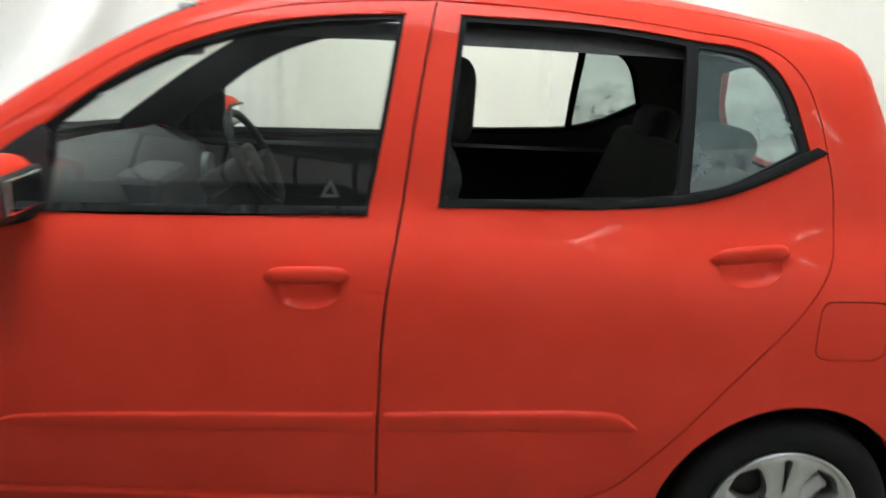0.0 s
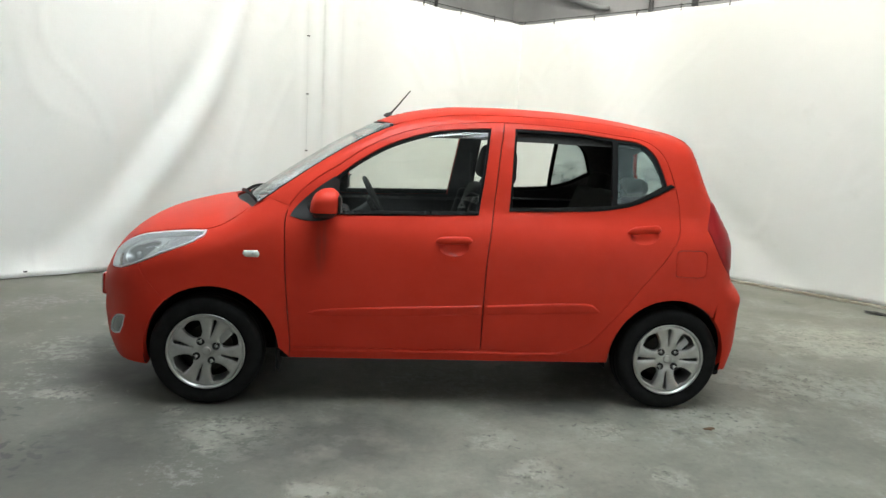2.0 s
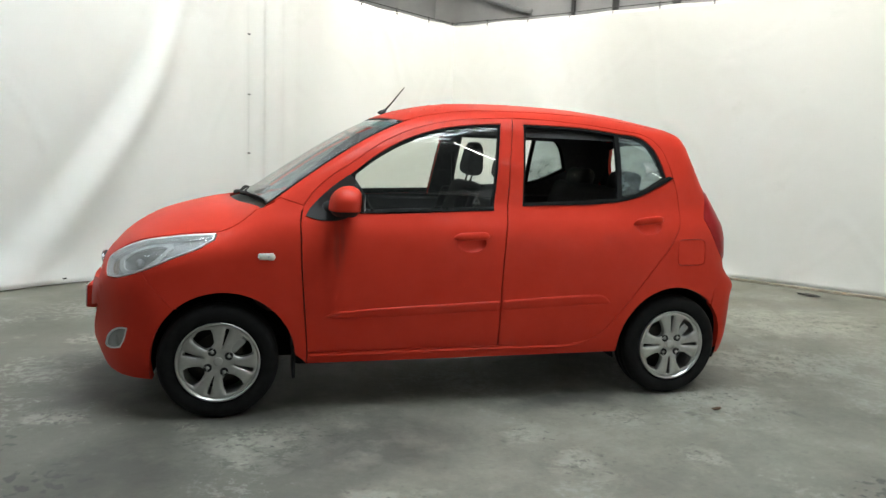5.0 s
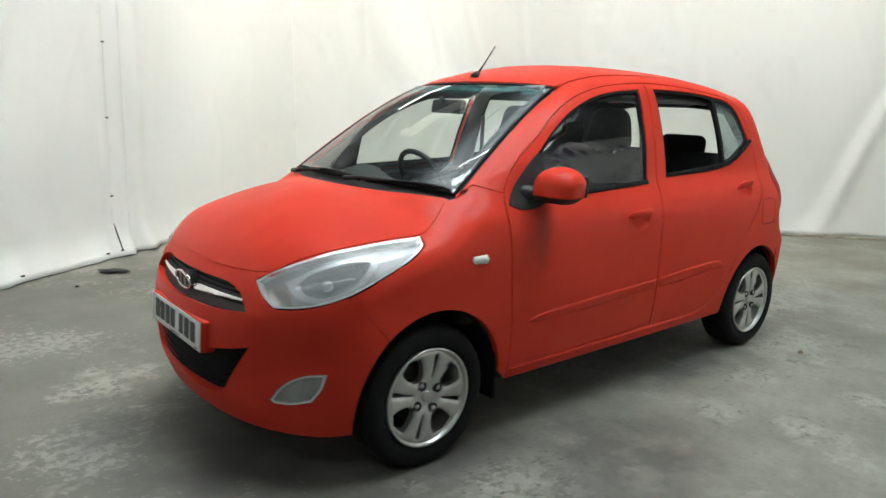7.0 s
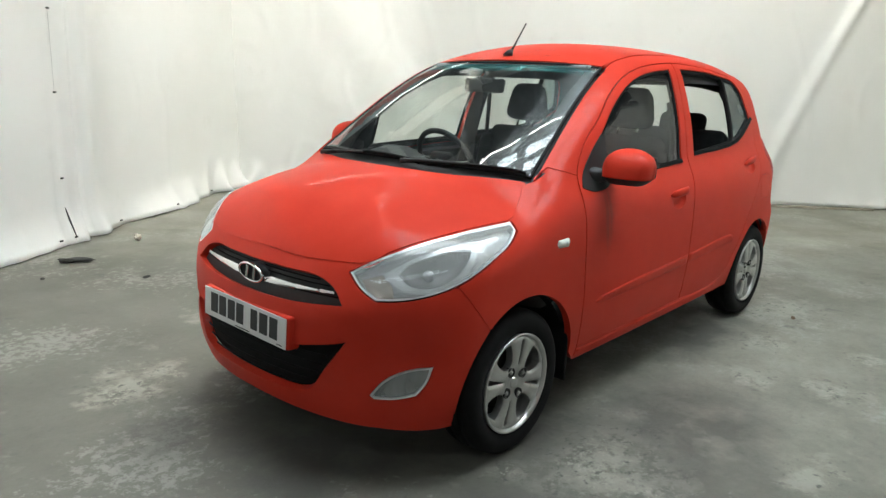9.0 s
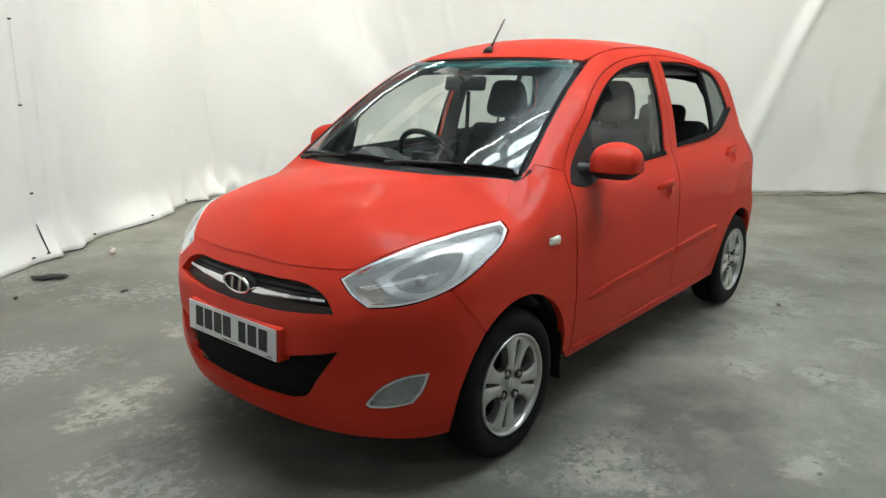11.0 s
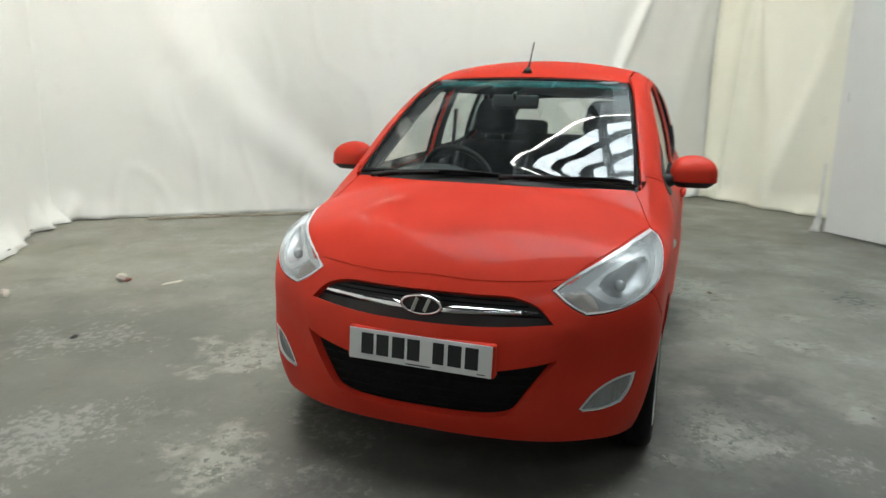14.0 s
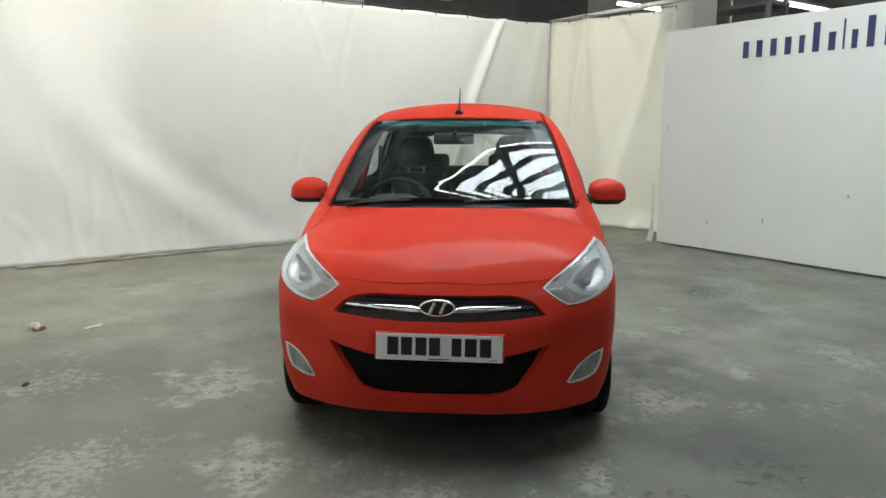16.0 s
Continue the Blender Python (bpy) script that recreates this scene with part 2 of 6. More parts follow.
link(CONCRETE, ramp(CONCRETE, noise_tex(CONCRETE, 1.3, 6.0), ((0.3, 0.42), (0.7, 0.68))), cb.inputs["Roughness"])
bump(CONCRETE, noise_tex(CONCRETE, 40.0, 8.0, 0.7), 0.35, 0.004)


def vinyl(name, light, dark):
    m = material(name, light, 0.42)
    b = m.node_tree.nodes["Principled BSDF"]
    base = ramp(m, noise_tex(m, 0.8, 4.0), ((0.3, dark), (0.7, light)))
    grime = ramp(m, noise_tex(m, 6.0, 9.0, 0.7), ((0.66, 0.0), (0.78, 0.22)))
    smudge = ramp(m, noise_tex(m, 1.6, 6.0, 0.6), ((0.64, 0.0), (0.80, 0.30)))
    base = mixed(m, smudge, base, (0.50, 0.50, 0.43))
    link(m, mixed(m, grime, base, (0.45, 0.44, 0.38)), b.inputs["Base Color"])
    bump(m, noise_tex(m, 3.0, 5.0), 0.25, 0.02)
    return m


VINYL = vinyl("white_vinyl", (0.785, 0.79, 0.765), (0.735, 0.74, 0.705))
CREAM = vinyl("cream_vinyl", (0.92, 0.91, 0.79), (0.89, 0.875, 0.74))
BOARD = material("white_board", (0.80, 0.80, 0.76), 0.5)
vary(BOARD, ((0.3, (0.79, 0.785, 0.74)), (0.7, (0.83, 0.825, 0.78))), 1.5, 6.0, 0.05)
BLUE_INK = material("sign_blue", (0.035, 0.05, 0.14), 0.5)
HALL = material("hall_wall", (0.33, 0.33, 0.32), 0.8)
vary(HALL, ((0.3, 0.26), (0.7, 0.38)), 1.2, 8.0, 0.2)
STEEL = material("dark_steel", (0.05, 0.05, 0.05), 0.6, 0.3)
vary(STEEL, ((0.3, 0.035), (0.7, 0.07)), 4.0, 6.0)
ROOFING = material("dark_roof", (0.035, 0.035, 0.035), 0.9)
vary(ROOFING, ((0.3, 0.025), (0.7, 0.05)), 2.0, 6.0)
METAL_GREY = material("grey_metal", (0.30, 0.31, 0.31), 0.5, 0.4)
WATER = material("water", (0.95, 0.96, 0.96), 0.03, spec=0.8)
WATER.node_tree.nodes["Principled BSDF"].inputs["Transmission Weight"].default_value = 0.9
WATER.node_tree.nodes["Principled BSDF"].inputs["IOR"].default_value = 1.33
STICKER = material("sticker_grey", (0.06, 0.06, 0.058), 0.6)
PAPER = material("paper_scrap", (0.55, 0.50, 0.44), 0.9)
RAG = material("dark_rag", (0.03, 0.03, 0.028), 0.95)
RUST = material("rusty_red", (0.22, 0.06, 0.04), 0.8)
TIMBER = material("old_timber", (0.30, 0.26, 0.20), 0.8)
vary(TIMBER, ((0.3, (0.20, 0.17, 0.13)), (0.7, (0.42, 0.38, 0.32))), 5.0, 8.0, 0.3)
LEAF = material("dry_leaf", (0.10, 0.06, 0.03), 0.8)


def glow(name, colour, strength):
    m = bpy.data.materials.new(name)
    m.use_nodes = True
    b = m.node_tree.nodes["Principled BSDF"]
    b.inputs["Base Color"].default_value = (0.8, 0.8, 0.8, 1)
    b.inputs["Emission Color"].default_value = (*colour, 1)
    b.inputs["Emission Strength"].default_value = strength
    return m


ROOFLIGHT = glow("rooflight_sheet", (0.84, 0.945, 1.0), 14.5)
# weaker glow of two unseen sheets added as fill from ahead
ADDED_ROOF_FILL = glow("added_roof_fill", (0.86, 0.95, 1.0), 6.0)
VEIL_GLOW = glow("added_veil_sheet", (0.78, 0.92, 1.0), 0.8)
TUBE = glow("fluorescent_tube", (1.0, 0.985, 0.90), 30.0)
# light of the unseen troughs added to brighten the curtains
ADDED_WASH = glow("added_wash_tube", (1.0, 0.985, 0.92), 73.0)
# faint fill glow for the panes added on the unseen walls
ADDED_PANE = glow("added_glow_pane", (1.0, 0.99, 0.92), 0.12)


# ---- building helpers ----
def thing(name, label, category, group="", at=None):
    ob = tagged(new(name), label, category, group)
    if at is not None:
        ob.matrix_world = at
    return ob


def mesh_of(name, verts, faces, smooth=True):
    me = bpy.data.meshes.new(name)
    me.from_pydata([tuple(v) for v in verts], [], [tuple(f) for f in faces])
    me.update()
    if smooth:
        me.shade_smooth()
    return me


def from_bm(name, bm, smooth=False):
    me = bpy.data.meshes.new(name)
    bmesh.ops.recalc_face_normals(bm, faces=bm.faces[:])
    bm.to_mesh(me)
    bm.free()
    if smooth:
        me.shade_smooth()
    return me


def part(name, me, mat, parent=None, label="", m=None):
    ob = new(name, me)
    if mat is not None and not me.materials:
        me.materials.append(mat)
    if parent is not None:
        ob.parent = parent
    if m is not None:
        ob.matrix_basis = m
    if label:
        tagged(ob, label)
    return ob


def box_bm(sx, sy, sz, bevel=0.0, at=(0, 0, 0), segments=2):
    bm = bmesh.new()
    bmesh.ops.create_cube(bm, size=1.0)
    bmesh.ops.transform(bm, matrix=Matrix.Translation(at) @ Matrix.Diagonal((sx, sy, sz, 1)), verts=bm.verts[:])
    if bevel:
        bmesh.ops.bevel(bm, geom=bm.edges[:], offset=bevel, segments=segments, affect="EDGES", profile=0.5)
    return bm


def box(name, sx, sy, sz, bevel=0.0, at=(0, 0, 0), smooth=False):
    return from_bm(name, box_bm(sx, sy, sz, bevel, at), smooth)


def ball(radius, at):
    bm = bmesh.new()
    bmesh.ops.create_uvsphere(bm, u_segments=16, v_segments=10, radius=radius, matrix=Matrix.Translation(at))
    return bm


def rod(name, points, radius, sides=8):
    """A round bar along a line of points; radius may be a list."""
    pts = [Vector(p) for p in points]
    radii = radius if isinstance(radius, (list, tuple)) else [radius] * len(pts)
    verts, faces = [], []
    for i, p in enumerate(pts):
        d = (pts[min(i + 1, len(pts) - 1)] - pts[max(i - 1, 0)]).normalized()
        a = d.orthogonal().normalized() if i == 0 else (a - d * a.dot(d)).normalized()
        b = d.cross(a)
        verts += [p + radii[i] * (math.cos(2 * math.pi * k / sides) * a + math.sin(2 * math.pi * k / sides) * b) for k in range(sides)]
    for i in range(len(pts) - 1):
        for k in range(sides):
            j = (k + 1) % sides
            faces.append((i * sides + k, i * sides + j, (i + 1) * sides + j, (i + 1) * sides + k))
    faces += [tuple(range(sides))[::-1], tuple(range((len(pts) - 1) * sides, len(pts) * sides))]
    return mesh_of(name, verts, faces)


def turned(name, profile, sides=48, closed=False):
    """A body of revolution about y; profile of (radius, y)."""
    verts, faces, n = [], [], len(profile)
    for k in range(sides):
        c, s = math.cos(2 * math.pi * k / sides), math.sin(2 * math.pi * k / sides)
        verts += [(r * c, y, r * s) for r, y in profile]
    for k in range(sides):
        j = (k + 1) % sides
        for i in range(n if closed else n - 1):
            i2 = (i + 1) % n
            faces.append((k * n + i, k * n + i2, j * n + i2, j * n + i))
    return mesh_of(name, verts, faces)


# ---- the car's outer skin, as one smooth solid ----
def pchip(xs, ys):
    """A smooth curve through the points that never overshoots, as a function."""
    xs, ys = np.array(xs, float), np.array(ys, float)
    h = np.diff(xs)
    d = np.diff(ys) / h
    m = np.zeros(len(xs))
    m[0], m[-1] = d[0], d[-1]
    for i in range(1, len(xs) - 1):
        if d[i - 1] * d[i] > 0:
            w1, w2 = 2 * h[i] + h[i - 1], h[i] + 2 * h[i - 1]
            m[i] = (w1 + w2) / (w1 / d[i - 1] + w2 / d[i])
    def curve(v):
        v = np.clip(v, xs[0], xs[-1])
        i = np.clip(np.searchsorted(xs, v, "right") - 1, 0, len(xs) - 2)
        t = (v - xs[i]) / h[i]
        return ((2 * t**3 - 3 * t**2 + 1) * ys[i] + (t**3 - 2 * t**2 + t) * h[i] * m[i]
                + (3 * t**2 - 2 * t**3) * ys[i + 1] + (t**3 - t**2) * h[i] * m[i + 1])
    return curve
def eased(xs, ys, sigma=0.03):
    """The same, with its bends spread softly."""
    fine = np.arange(xs[0], xs[-1], 0.002)
    raw = pchip(xs, ys)(fine)
    reach = int(3 * sigma / 0.002)
    kernel = np.exp(-0.5 * (np.arange(-reach, reach + 1) * 0.002 / sigma) ** 2)
    padded = np.concatenate([2 * raw[0] - raw[reach:0:-1], raw, 2 * raw[-1] - raw[-2:-reach - 2:-1]])
    soft = np.convolve(padded, kernel / kernel.sum(), "valid")
    return lambda v: np.interp(v, fine, soft)


# height of the top line: bonnet, windscreen, roof
TOP_LINE = eased([-2.3, -1.86, -1.80, -1.74, -1.66, -1.54, -1.39, -1.24, -1.13, -1.075, -0.93, -0.79, -0.58, -0.37, -0.27, -0.12, 0.08, 0.36, 0.64, 0.93, 1.15, 1.34, 1.45, 1.55, 1.9],
                 [0.20, 0.645, 0.71, 0.773, 0.838, 0.910, 0.960, 0.995, 1.012, 1.036, 1.133, 1.226, 1.357, 1.463, 1.498, 1.533, 1.558, 1.565, 1.559, 1.535, 1.502, 1.465, 1.429, 1.38, 1.10], 0.022)
# half width by height, and by place along the car
WIDTH = eased([0.0, 0.15, 0.22, 0.31, 0.45, 0.56, 0.70, 0.82, 0.90, 0.96, 1.02, 1.10, 1.20, 1.30, 1.40, 1.50, 1.65],
              [0.686, 0.716, 0.751, 0.776, 0.796, 0.803, 0.803, 0.798, 0.784, 0.758, 0.724, 0.708, 0.683, 0.649, 0.610, 0.574, 0.516], 0.025)
ALONG = eased([-2.0, -1.75, -1.45, -1.1, -0.6, 0.2, 0.9, 1.3, 1.55, 1.8], [0.90, 0.945, 0.972, 0.986, 0.995, 1.0, 0.995, 0.98, 0.95, 0.90], 0.08)
NOSE = eased([0.0, 0.12, 0.20, 0.30, 0.45, 0.58, 0.66, 0.72, 0.80, 1.0], [-1.70, -1.76, -1.80, -1.832, -1.843, -1.835, -1.820, -1.800, -1.765, -1.60], 0.025)
TAIL = eased([0.0, 0.17, 0.33, 0.50, 0.587, 0.655, 0.715, 0.906, 1.0, 1.126, 1.213, 1.355, 1.42, 1.55], [1.65, 1.685, 1.716, 1.723, 1.71, 1.675, 1.655, 1.635, 1.585, 1.50, 1.455, 1.40, 1.385, 1.33], 0.025)


def smax(a, b, k):
    h = np.clip(k - np.abs(a - b), 0, None) / k
    return np.maximum(a, b) + h * h * k / 4


def slope(curve, v):
    return (curve(v + 0.01) - curve(v - 0.01)) / 0.02


def body(x, y, z):
    """Below nought inside the car's outer skin, above nought outside it; about metres."""
    a = np.abs(y)
    crown = 0.195 * a**2 + 0.10 * a**4
    top = (z - TOP_LINE(x) + crown) / np.sqrt(1 + np.clip(slope(TOP_LINE, x), -1.2, 1.2) ** 2)
    side = (a - WIDTH(z) * ALONG(x)) / np.sqrt(1 + slope(WIDTH, z) ** 2)
    scoop = 0.019 * np.exp(-(((a - 0.61) / 0.15) ** 4) - ((z - 0.470 - 0.25 * (a - 0.6)) / 0.070) ** 2)
    mouth = 0.0035 * (1 - np.tanh((a - 0.455 - 0.55 * (z - 0.50)) / 0.012)) * (1 - np.tanh((z - 0.625) / 0.02)) / 2 * (1 + np.tanh((z - 0.27) / 0.03)) / 2
    nose = NOSE(z) + 0.29 * a**2 + 0.35 * a**4 + scoop - mouth - x
    tail = (x - TAIL(z) - 0.030 * np.exp(-((z - 0.610) / 0.055) ** 2) + 0.16 * a**2 + 0.25 * a**4) / np.sqrt(1 + slope(TAIL, z) ** 2)
    f = smax(top, side, 0.09)
    f = smax(f, tail, 0.08)
    return smax(f, nose, 0.10)


def normal_at(p, e=0.004):
    g = np.stack([body(*(p + d).T) - body(*(p - d).T) for d in np.eye(3) * e], 1)
    return g / np.linalg.norm(g, axis=1, keepdims=True)


def cast(eye, way):
    """Where rays from outside meet the skin; a ray that misses ends on the skin nearest to its way."""
    d = np.zeros(len(eye))
    f = body(*eye.T)
    best, least = d.copy(), f.copy()
    for _ in range(46):
        d = d + 0.72 * f
        f = body(*(eye + d[:, None] * way).T)
        near = np.abs(f) < np.abs(least)
        best, least = np.where(near, d, best), np.where(near, f, least)
        f = np.where(d > 2.2, 0.0, f)
    p = eye + best[:, None] * way
    lost = np.abs(least) > 0.0015
    if lost.any():
        q = p[lost]
        for _ in range(8):
            q = q - 0.9 * body(*q.T)[:, None] * normal_at(q)
        p[lost] = q
    return p


FRONT_AXIS, REAR_AXIS, REACH = -1.1, 1.0, 0.72


def rays(q, view):
    """Ways on to the skin: from the side (x, z), from above (x, y), round the nose or round the tail (arc, z)."""
    n = len(q)
    one, nil = np.ones(n), np.zeros(n)
    if view == "side":
        return np.stack([q[:, 0], -1.25 * one, q[:, 1]], 1), np.stack([nil, one, nil], 1)
    if view == "top":
        return np.stack([q[:, 0], q[:, 1], 1.9 * one], 1), np.stack([nil, nil, -one], 1)
    axis, sign = (FRONT_AXIS, -1) if view == "nose" else (REAR_AXIS, 1)
    a = q[:, 0] / REACH
    out = np.stack([sign * np.cos(a), -np.sin(a), nil], 1)
    return np.stack([axis * one, nil, q[:, 1]], 1) + 1.3 * out, -out


def nose(*points):
    """Points (x, y, z) near the nose as (arc, z)."""
    return [(REACH * math.atan2(-y, -(x - FRONT_AXIS)), z) for x, y, z in points]


def tail(*points):
    return [(REACH * math.atan2(-y, x - REAR_AXIS), z) for x, y, z in points]


def smoothed(points, step=0.02, bend=38):
    """A closed outline through the points: round where it bends gently, sharp at corners."""
    p = np.array(points, float)
    n = len(p)
    ahead, back = np.roll(p, -1, 0) - p, p - np.roll(p, 1, 0)
    cos = (ahead * back).sum(1) / (np.linalg.norm(ahead, axis=1) * np.linalg.norm(back, axis=1))
    corner = cos < math.cos(radians(bend))
    out = []
    for i in range(n):
        j = (i + 1) % n
        chord = p[j] - p[i]
        size = np.linalg.norm(chord)
        def tangent(k):
            if corner[k]:
                return chord
            t = ahead[k] / np.linalg.norm(ahead[k]) + back[k] / np.linalg.norm(back[k])
            return t / np.linalg.norm(t) * size
        m0, m1 = tangent(i), tangent(j)
        for t in np.linspace(0, 1, max(1, math.ceil(size / step)), endpoint=False):
            out.append((2 * t**3 - 3 * t**2 + 1) * p[i] + (t**3 - 2 * t**2 + t) * m0 + (3 * t**2 - 2 * t**3) * p[j] + (t**3 - t**2) * m1)
    return np.array(out)


def shrunk(outline, by):
    """The outline drawn in by so much (out, if below nought)."""
    p = np.array(outline)
    area = (p[:, 0] * np.roll(p[:, 1], -1) - p[:, 1] * np.roll(p[:, 0], -1)).sum()
    t = np.roll(p, -1, 0) - np.roll(p, 1, 0)
    t = t / np.linalg.norm(t, axis=1, keepdims=True)
    return p + by * math.copysign(1, area) * np.stack([-t[:, 1], t[:, 0]], 1)


def within(q, outline):
    x, y = q[:, :1], q[:, 1:]
    a, b = outline, np.roll(outline, -1, 0)
    span = (a[:, 1] > y) != (b[:, 1] > y)
    dy = np.where(b[:, 1] == a[:, 1], 1e-12, b[:, 1] - a[:, 1])
    return (span & (x < (b[:, 0] - a[:, 0]) * (y - a[:, 1]) / dy + a[:, 0])).sum(1) % 2 == 1


def nearest(q, outline):
    """Distance from each point to an outline."""
    a, b = outline[None], np.roll(outline, -1, 0)[None]
    d = b - a
    t = np.clip(((q[:, None] - a) * d).sum(2) / ((d * d).sum(2) + 1e-15), 0, 1)
    return np.linalg.norm(q[:, None] - a - t[..., None] * d, axis=2).min(1)


def filled(outline, holes, step):
    """A fine triangle net that fills an outline: points, triangles."""
    from mathutils.geometry import delaunay_2d_cdt
    rings = [outline, *holes]
    lo, hi = outline.min(0), outline.max(0)
    gx, gy = np.meshgrid(np.arange(lo[0] + step / 2, hi[0], step), np.arange(lo[1] + step / 2, hi[1], step))
    grid = np.stack([gx.ravel(), gy.ravel()], 1)
    if len(grid):
        keep = within(grid, outline)
        for h in holes:
            keep &= ~within(grid, h)
        grid = grid[keep]
    for r in rings:
        if len(grid):
            grid = grid[nearest(grid, r) > 0.5 * step]
    verts, edges = [], []
    for r in rings:
        n0 = len(verts)
        verts += [Vector(p) for p in r]
        edges += [(n0 + i, n0 + (i + 1) % len(r)) for i in range(len(r))]
    verts += [Vector(p) for p in grid]
    v, _, f, *_ = delaunay_2d_cdt(verts, edges, [], 0, 1e-7)
    v = np.array([(p.x, p.y) for p in v])
    tri = np.array([t for t in f if len(t) == 3])
    mid = v[tri].mean(1)
    keep = within(mid, outline)
    for h in holes:
        keep &= ~within(mid, h)
    return v, tri[keep]


def panel(name, outline, view, holes=(), lift=0.0, depth=0.018, step=0.035, dome=0.0, round_over=0.02, gap=0.0, raw=False, sheet=True):
    """A sheet cut out of the skin along an outline, with turned-in edges.
    lift: metres above the skin; dome: swells by so much towards its middle; gap: drawn in all round."""
    ring = np.array(outline) if raw else smoothed(outline, step * 0.6)
    if gap:
        ring = shrunk(ring, gap)
    cut = [np.array(h) for h in holes]
    v, tri = filled(ring, cut, step)
    p = cast(*rays(v, view))
    n = normal_at(p)
    rise = np.full(len(v), lift)
    if dome:
        t = np.clip(nearest(v, ring) / round_over, 0, 1)
        rise = rise + dome * np.sqrt(1 - (1 - t) ** 2)
    p = p + rise[:, None] * n
    # faces look outwards
    fn = np.cross(p[tri[:, 1]] - p[tri[:, 0]], p[tri[:, 2]] - p[tri[:, 0]])
    flip = (fn * n[tri[:, 0]]).sum(1) < 0
    tri[flip] = tri[flip][:, ::-1]
    verts, faces, normals = list(p), [tuple(t) for t in tri], list(n)
    if depth:
        count = {}
        for t in tri:
            for a, b in ((t[0], t[1]), (t[1], t[2]), (t[2], t[0])):
                count[(a, b)] = count.get((a, b), 0) + 1
        rim = [e for e in count if (e[1], e[0]) not in count]
        upper, lower = {}, {}
        for a, b in rim:
            for i in (a, b):
                if i not in upper:
                    upper[i] = len(verts)
                    verts.append(p[i])
                    lower[i] = len(verts)
                    verts.append(p[i] - depth * n[i])
                    normals += [np.zeros(3), np.zeros(3)]
            faces.append((upper[b], upper[a], lower[a], lower[b]))
    me = mesh_of(name, verts, faces)
    if not dome:
        me.normals_split_custom_set_from_vertices([tuple(v) for v in normals])
    return me


def mirrored(me):
    """The same mesh for the other side of the car."""
    other = me.copy()
    co = np.zeros(len(me.vertices) * 3)
    me.vertices.foreach_get("co", co)
    co = co.reshape(-1, 3) * (1, -1, 1)
    faces = [tuple(f.vertices)[::-1] for f in me.polygons]
    other = mesh_of(me.name, co, faces)
    for m in me.materials:
        other.materials.append(m)
    return other


def both(name, me, mat, parents, label=""):
    """A left and a right one."""
    if not me.materials:
        me.materials.append(mat)
    pl, pr = parents if isinstance(parents, (tuple, list)) else (parents, parents)
    return part(name, me, mat, pl, label), part(name, mirrored(me), mat, pr, label)


def skin(q, view, lift=0.0):
    """Places on the skin for points of a view."""
    p = cast(*rays(np.array(q, float), view))
    return p + lift * normal_at(p)


# ---- the car ----
car = thing("car", "small red five-door hatchback parked on a concrete floor", "car", at=pose(0, 0.012, 0))
GAP = 0.0028

FDOOR = [(-0.782, 0.308), (-0.795, 0.497), (-0.809, 0.703), (-0.813, 0.847), (-0.814, 0.958), (-0.792, 1.027), (-0.69, 1.138), (-0.57, 1.218),
         (-0.431, 1.314), (-0.282, 1.386), (-0.098, 1.437), (0.088, 1.461), (0.272, 1.472), (0.240, 1.25), (0.214, 1.015), (0.188, 0.813), (0.179, 0.565), (0.179, 0.311)]
FWIN = [(-0.778, 0.990), (-0.665, 1.100), (-0.575, 1.166), (-0.46, 1.254), (-0.312, 1.338), (-0.131, 1.400), (0.022, 1.425), (0.203, 1.440), (0.174, 1.22), (0.140, 1.003), (-0.521, 0.980)]
RDOOR = [(0.179, 0.311), (0.179, 0.565), (0.188, 0.813), (0.214, 1.015), (0.240, 1.25), (0.272, 1.472), (0.535, 1.466), (0.858, 1.437), (1.05, 1.403), (1.115, 1.348),
         (1.180, 1.170), (1.200, 1.060), (1.196, 0.955), (1.142, 0.848), (1.02, 0.691), (0.846, 0.468), (0.731, 0.347), (0.623, 0.313)]
RWIN = [(0.327, 1.444), (0.657, 1.438), (0.868, 1.416), (1.010, 1.394), (1.072, 1.340), (1.140, 1.174), (0.964, 1.088), (0.852, 1.060), (0.295, 1.027), (0.310, 1.25)]
fdoor_ring, rdoor_ring = smoothed(FDOOR, 0.018), smoothed(RDOOR, 0.018)
fwin_ring, rwin_ring = smoothed(FWIN, 0.015), smoothed(RWIN, 0.015)


def bowl_ring(x, z, a, b, lean=0.0, n=28):
    t = np.linspace(0, 2 * np.pi, n, endpoint=False)
    q = np.stack([a * np.sign(np.cos(t)) * np.abs(np.cos(t)) ** 0.95, b * np.sign(np.sin(t)) * np.abs(np.sin(t)) ** 0.95], 1)
    return q @ np.array([[math.cos(lean), math.sin(lean)], [-math.sin(lean), math.cos(lean)]]) + (x, z)


FRONT_BOWL, REAR_BOWL = bowl_ring(0.015, 0.845, 0.074, 0.046, 0.03), bowl_ring(1.003, 0.930, 0.074, 0.042, 0.10)


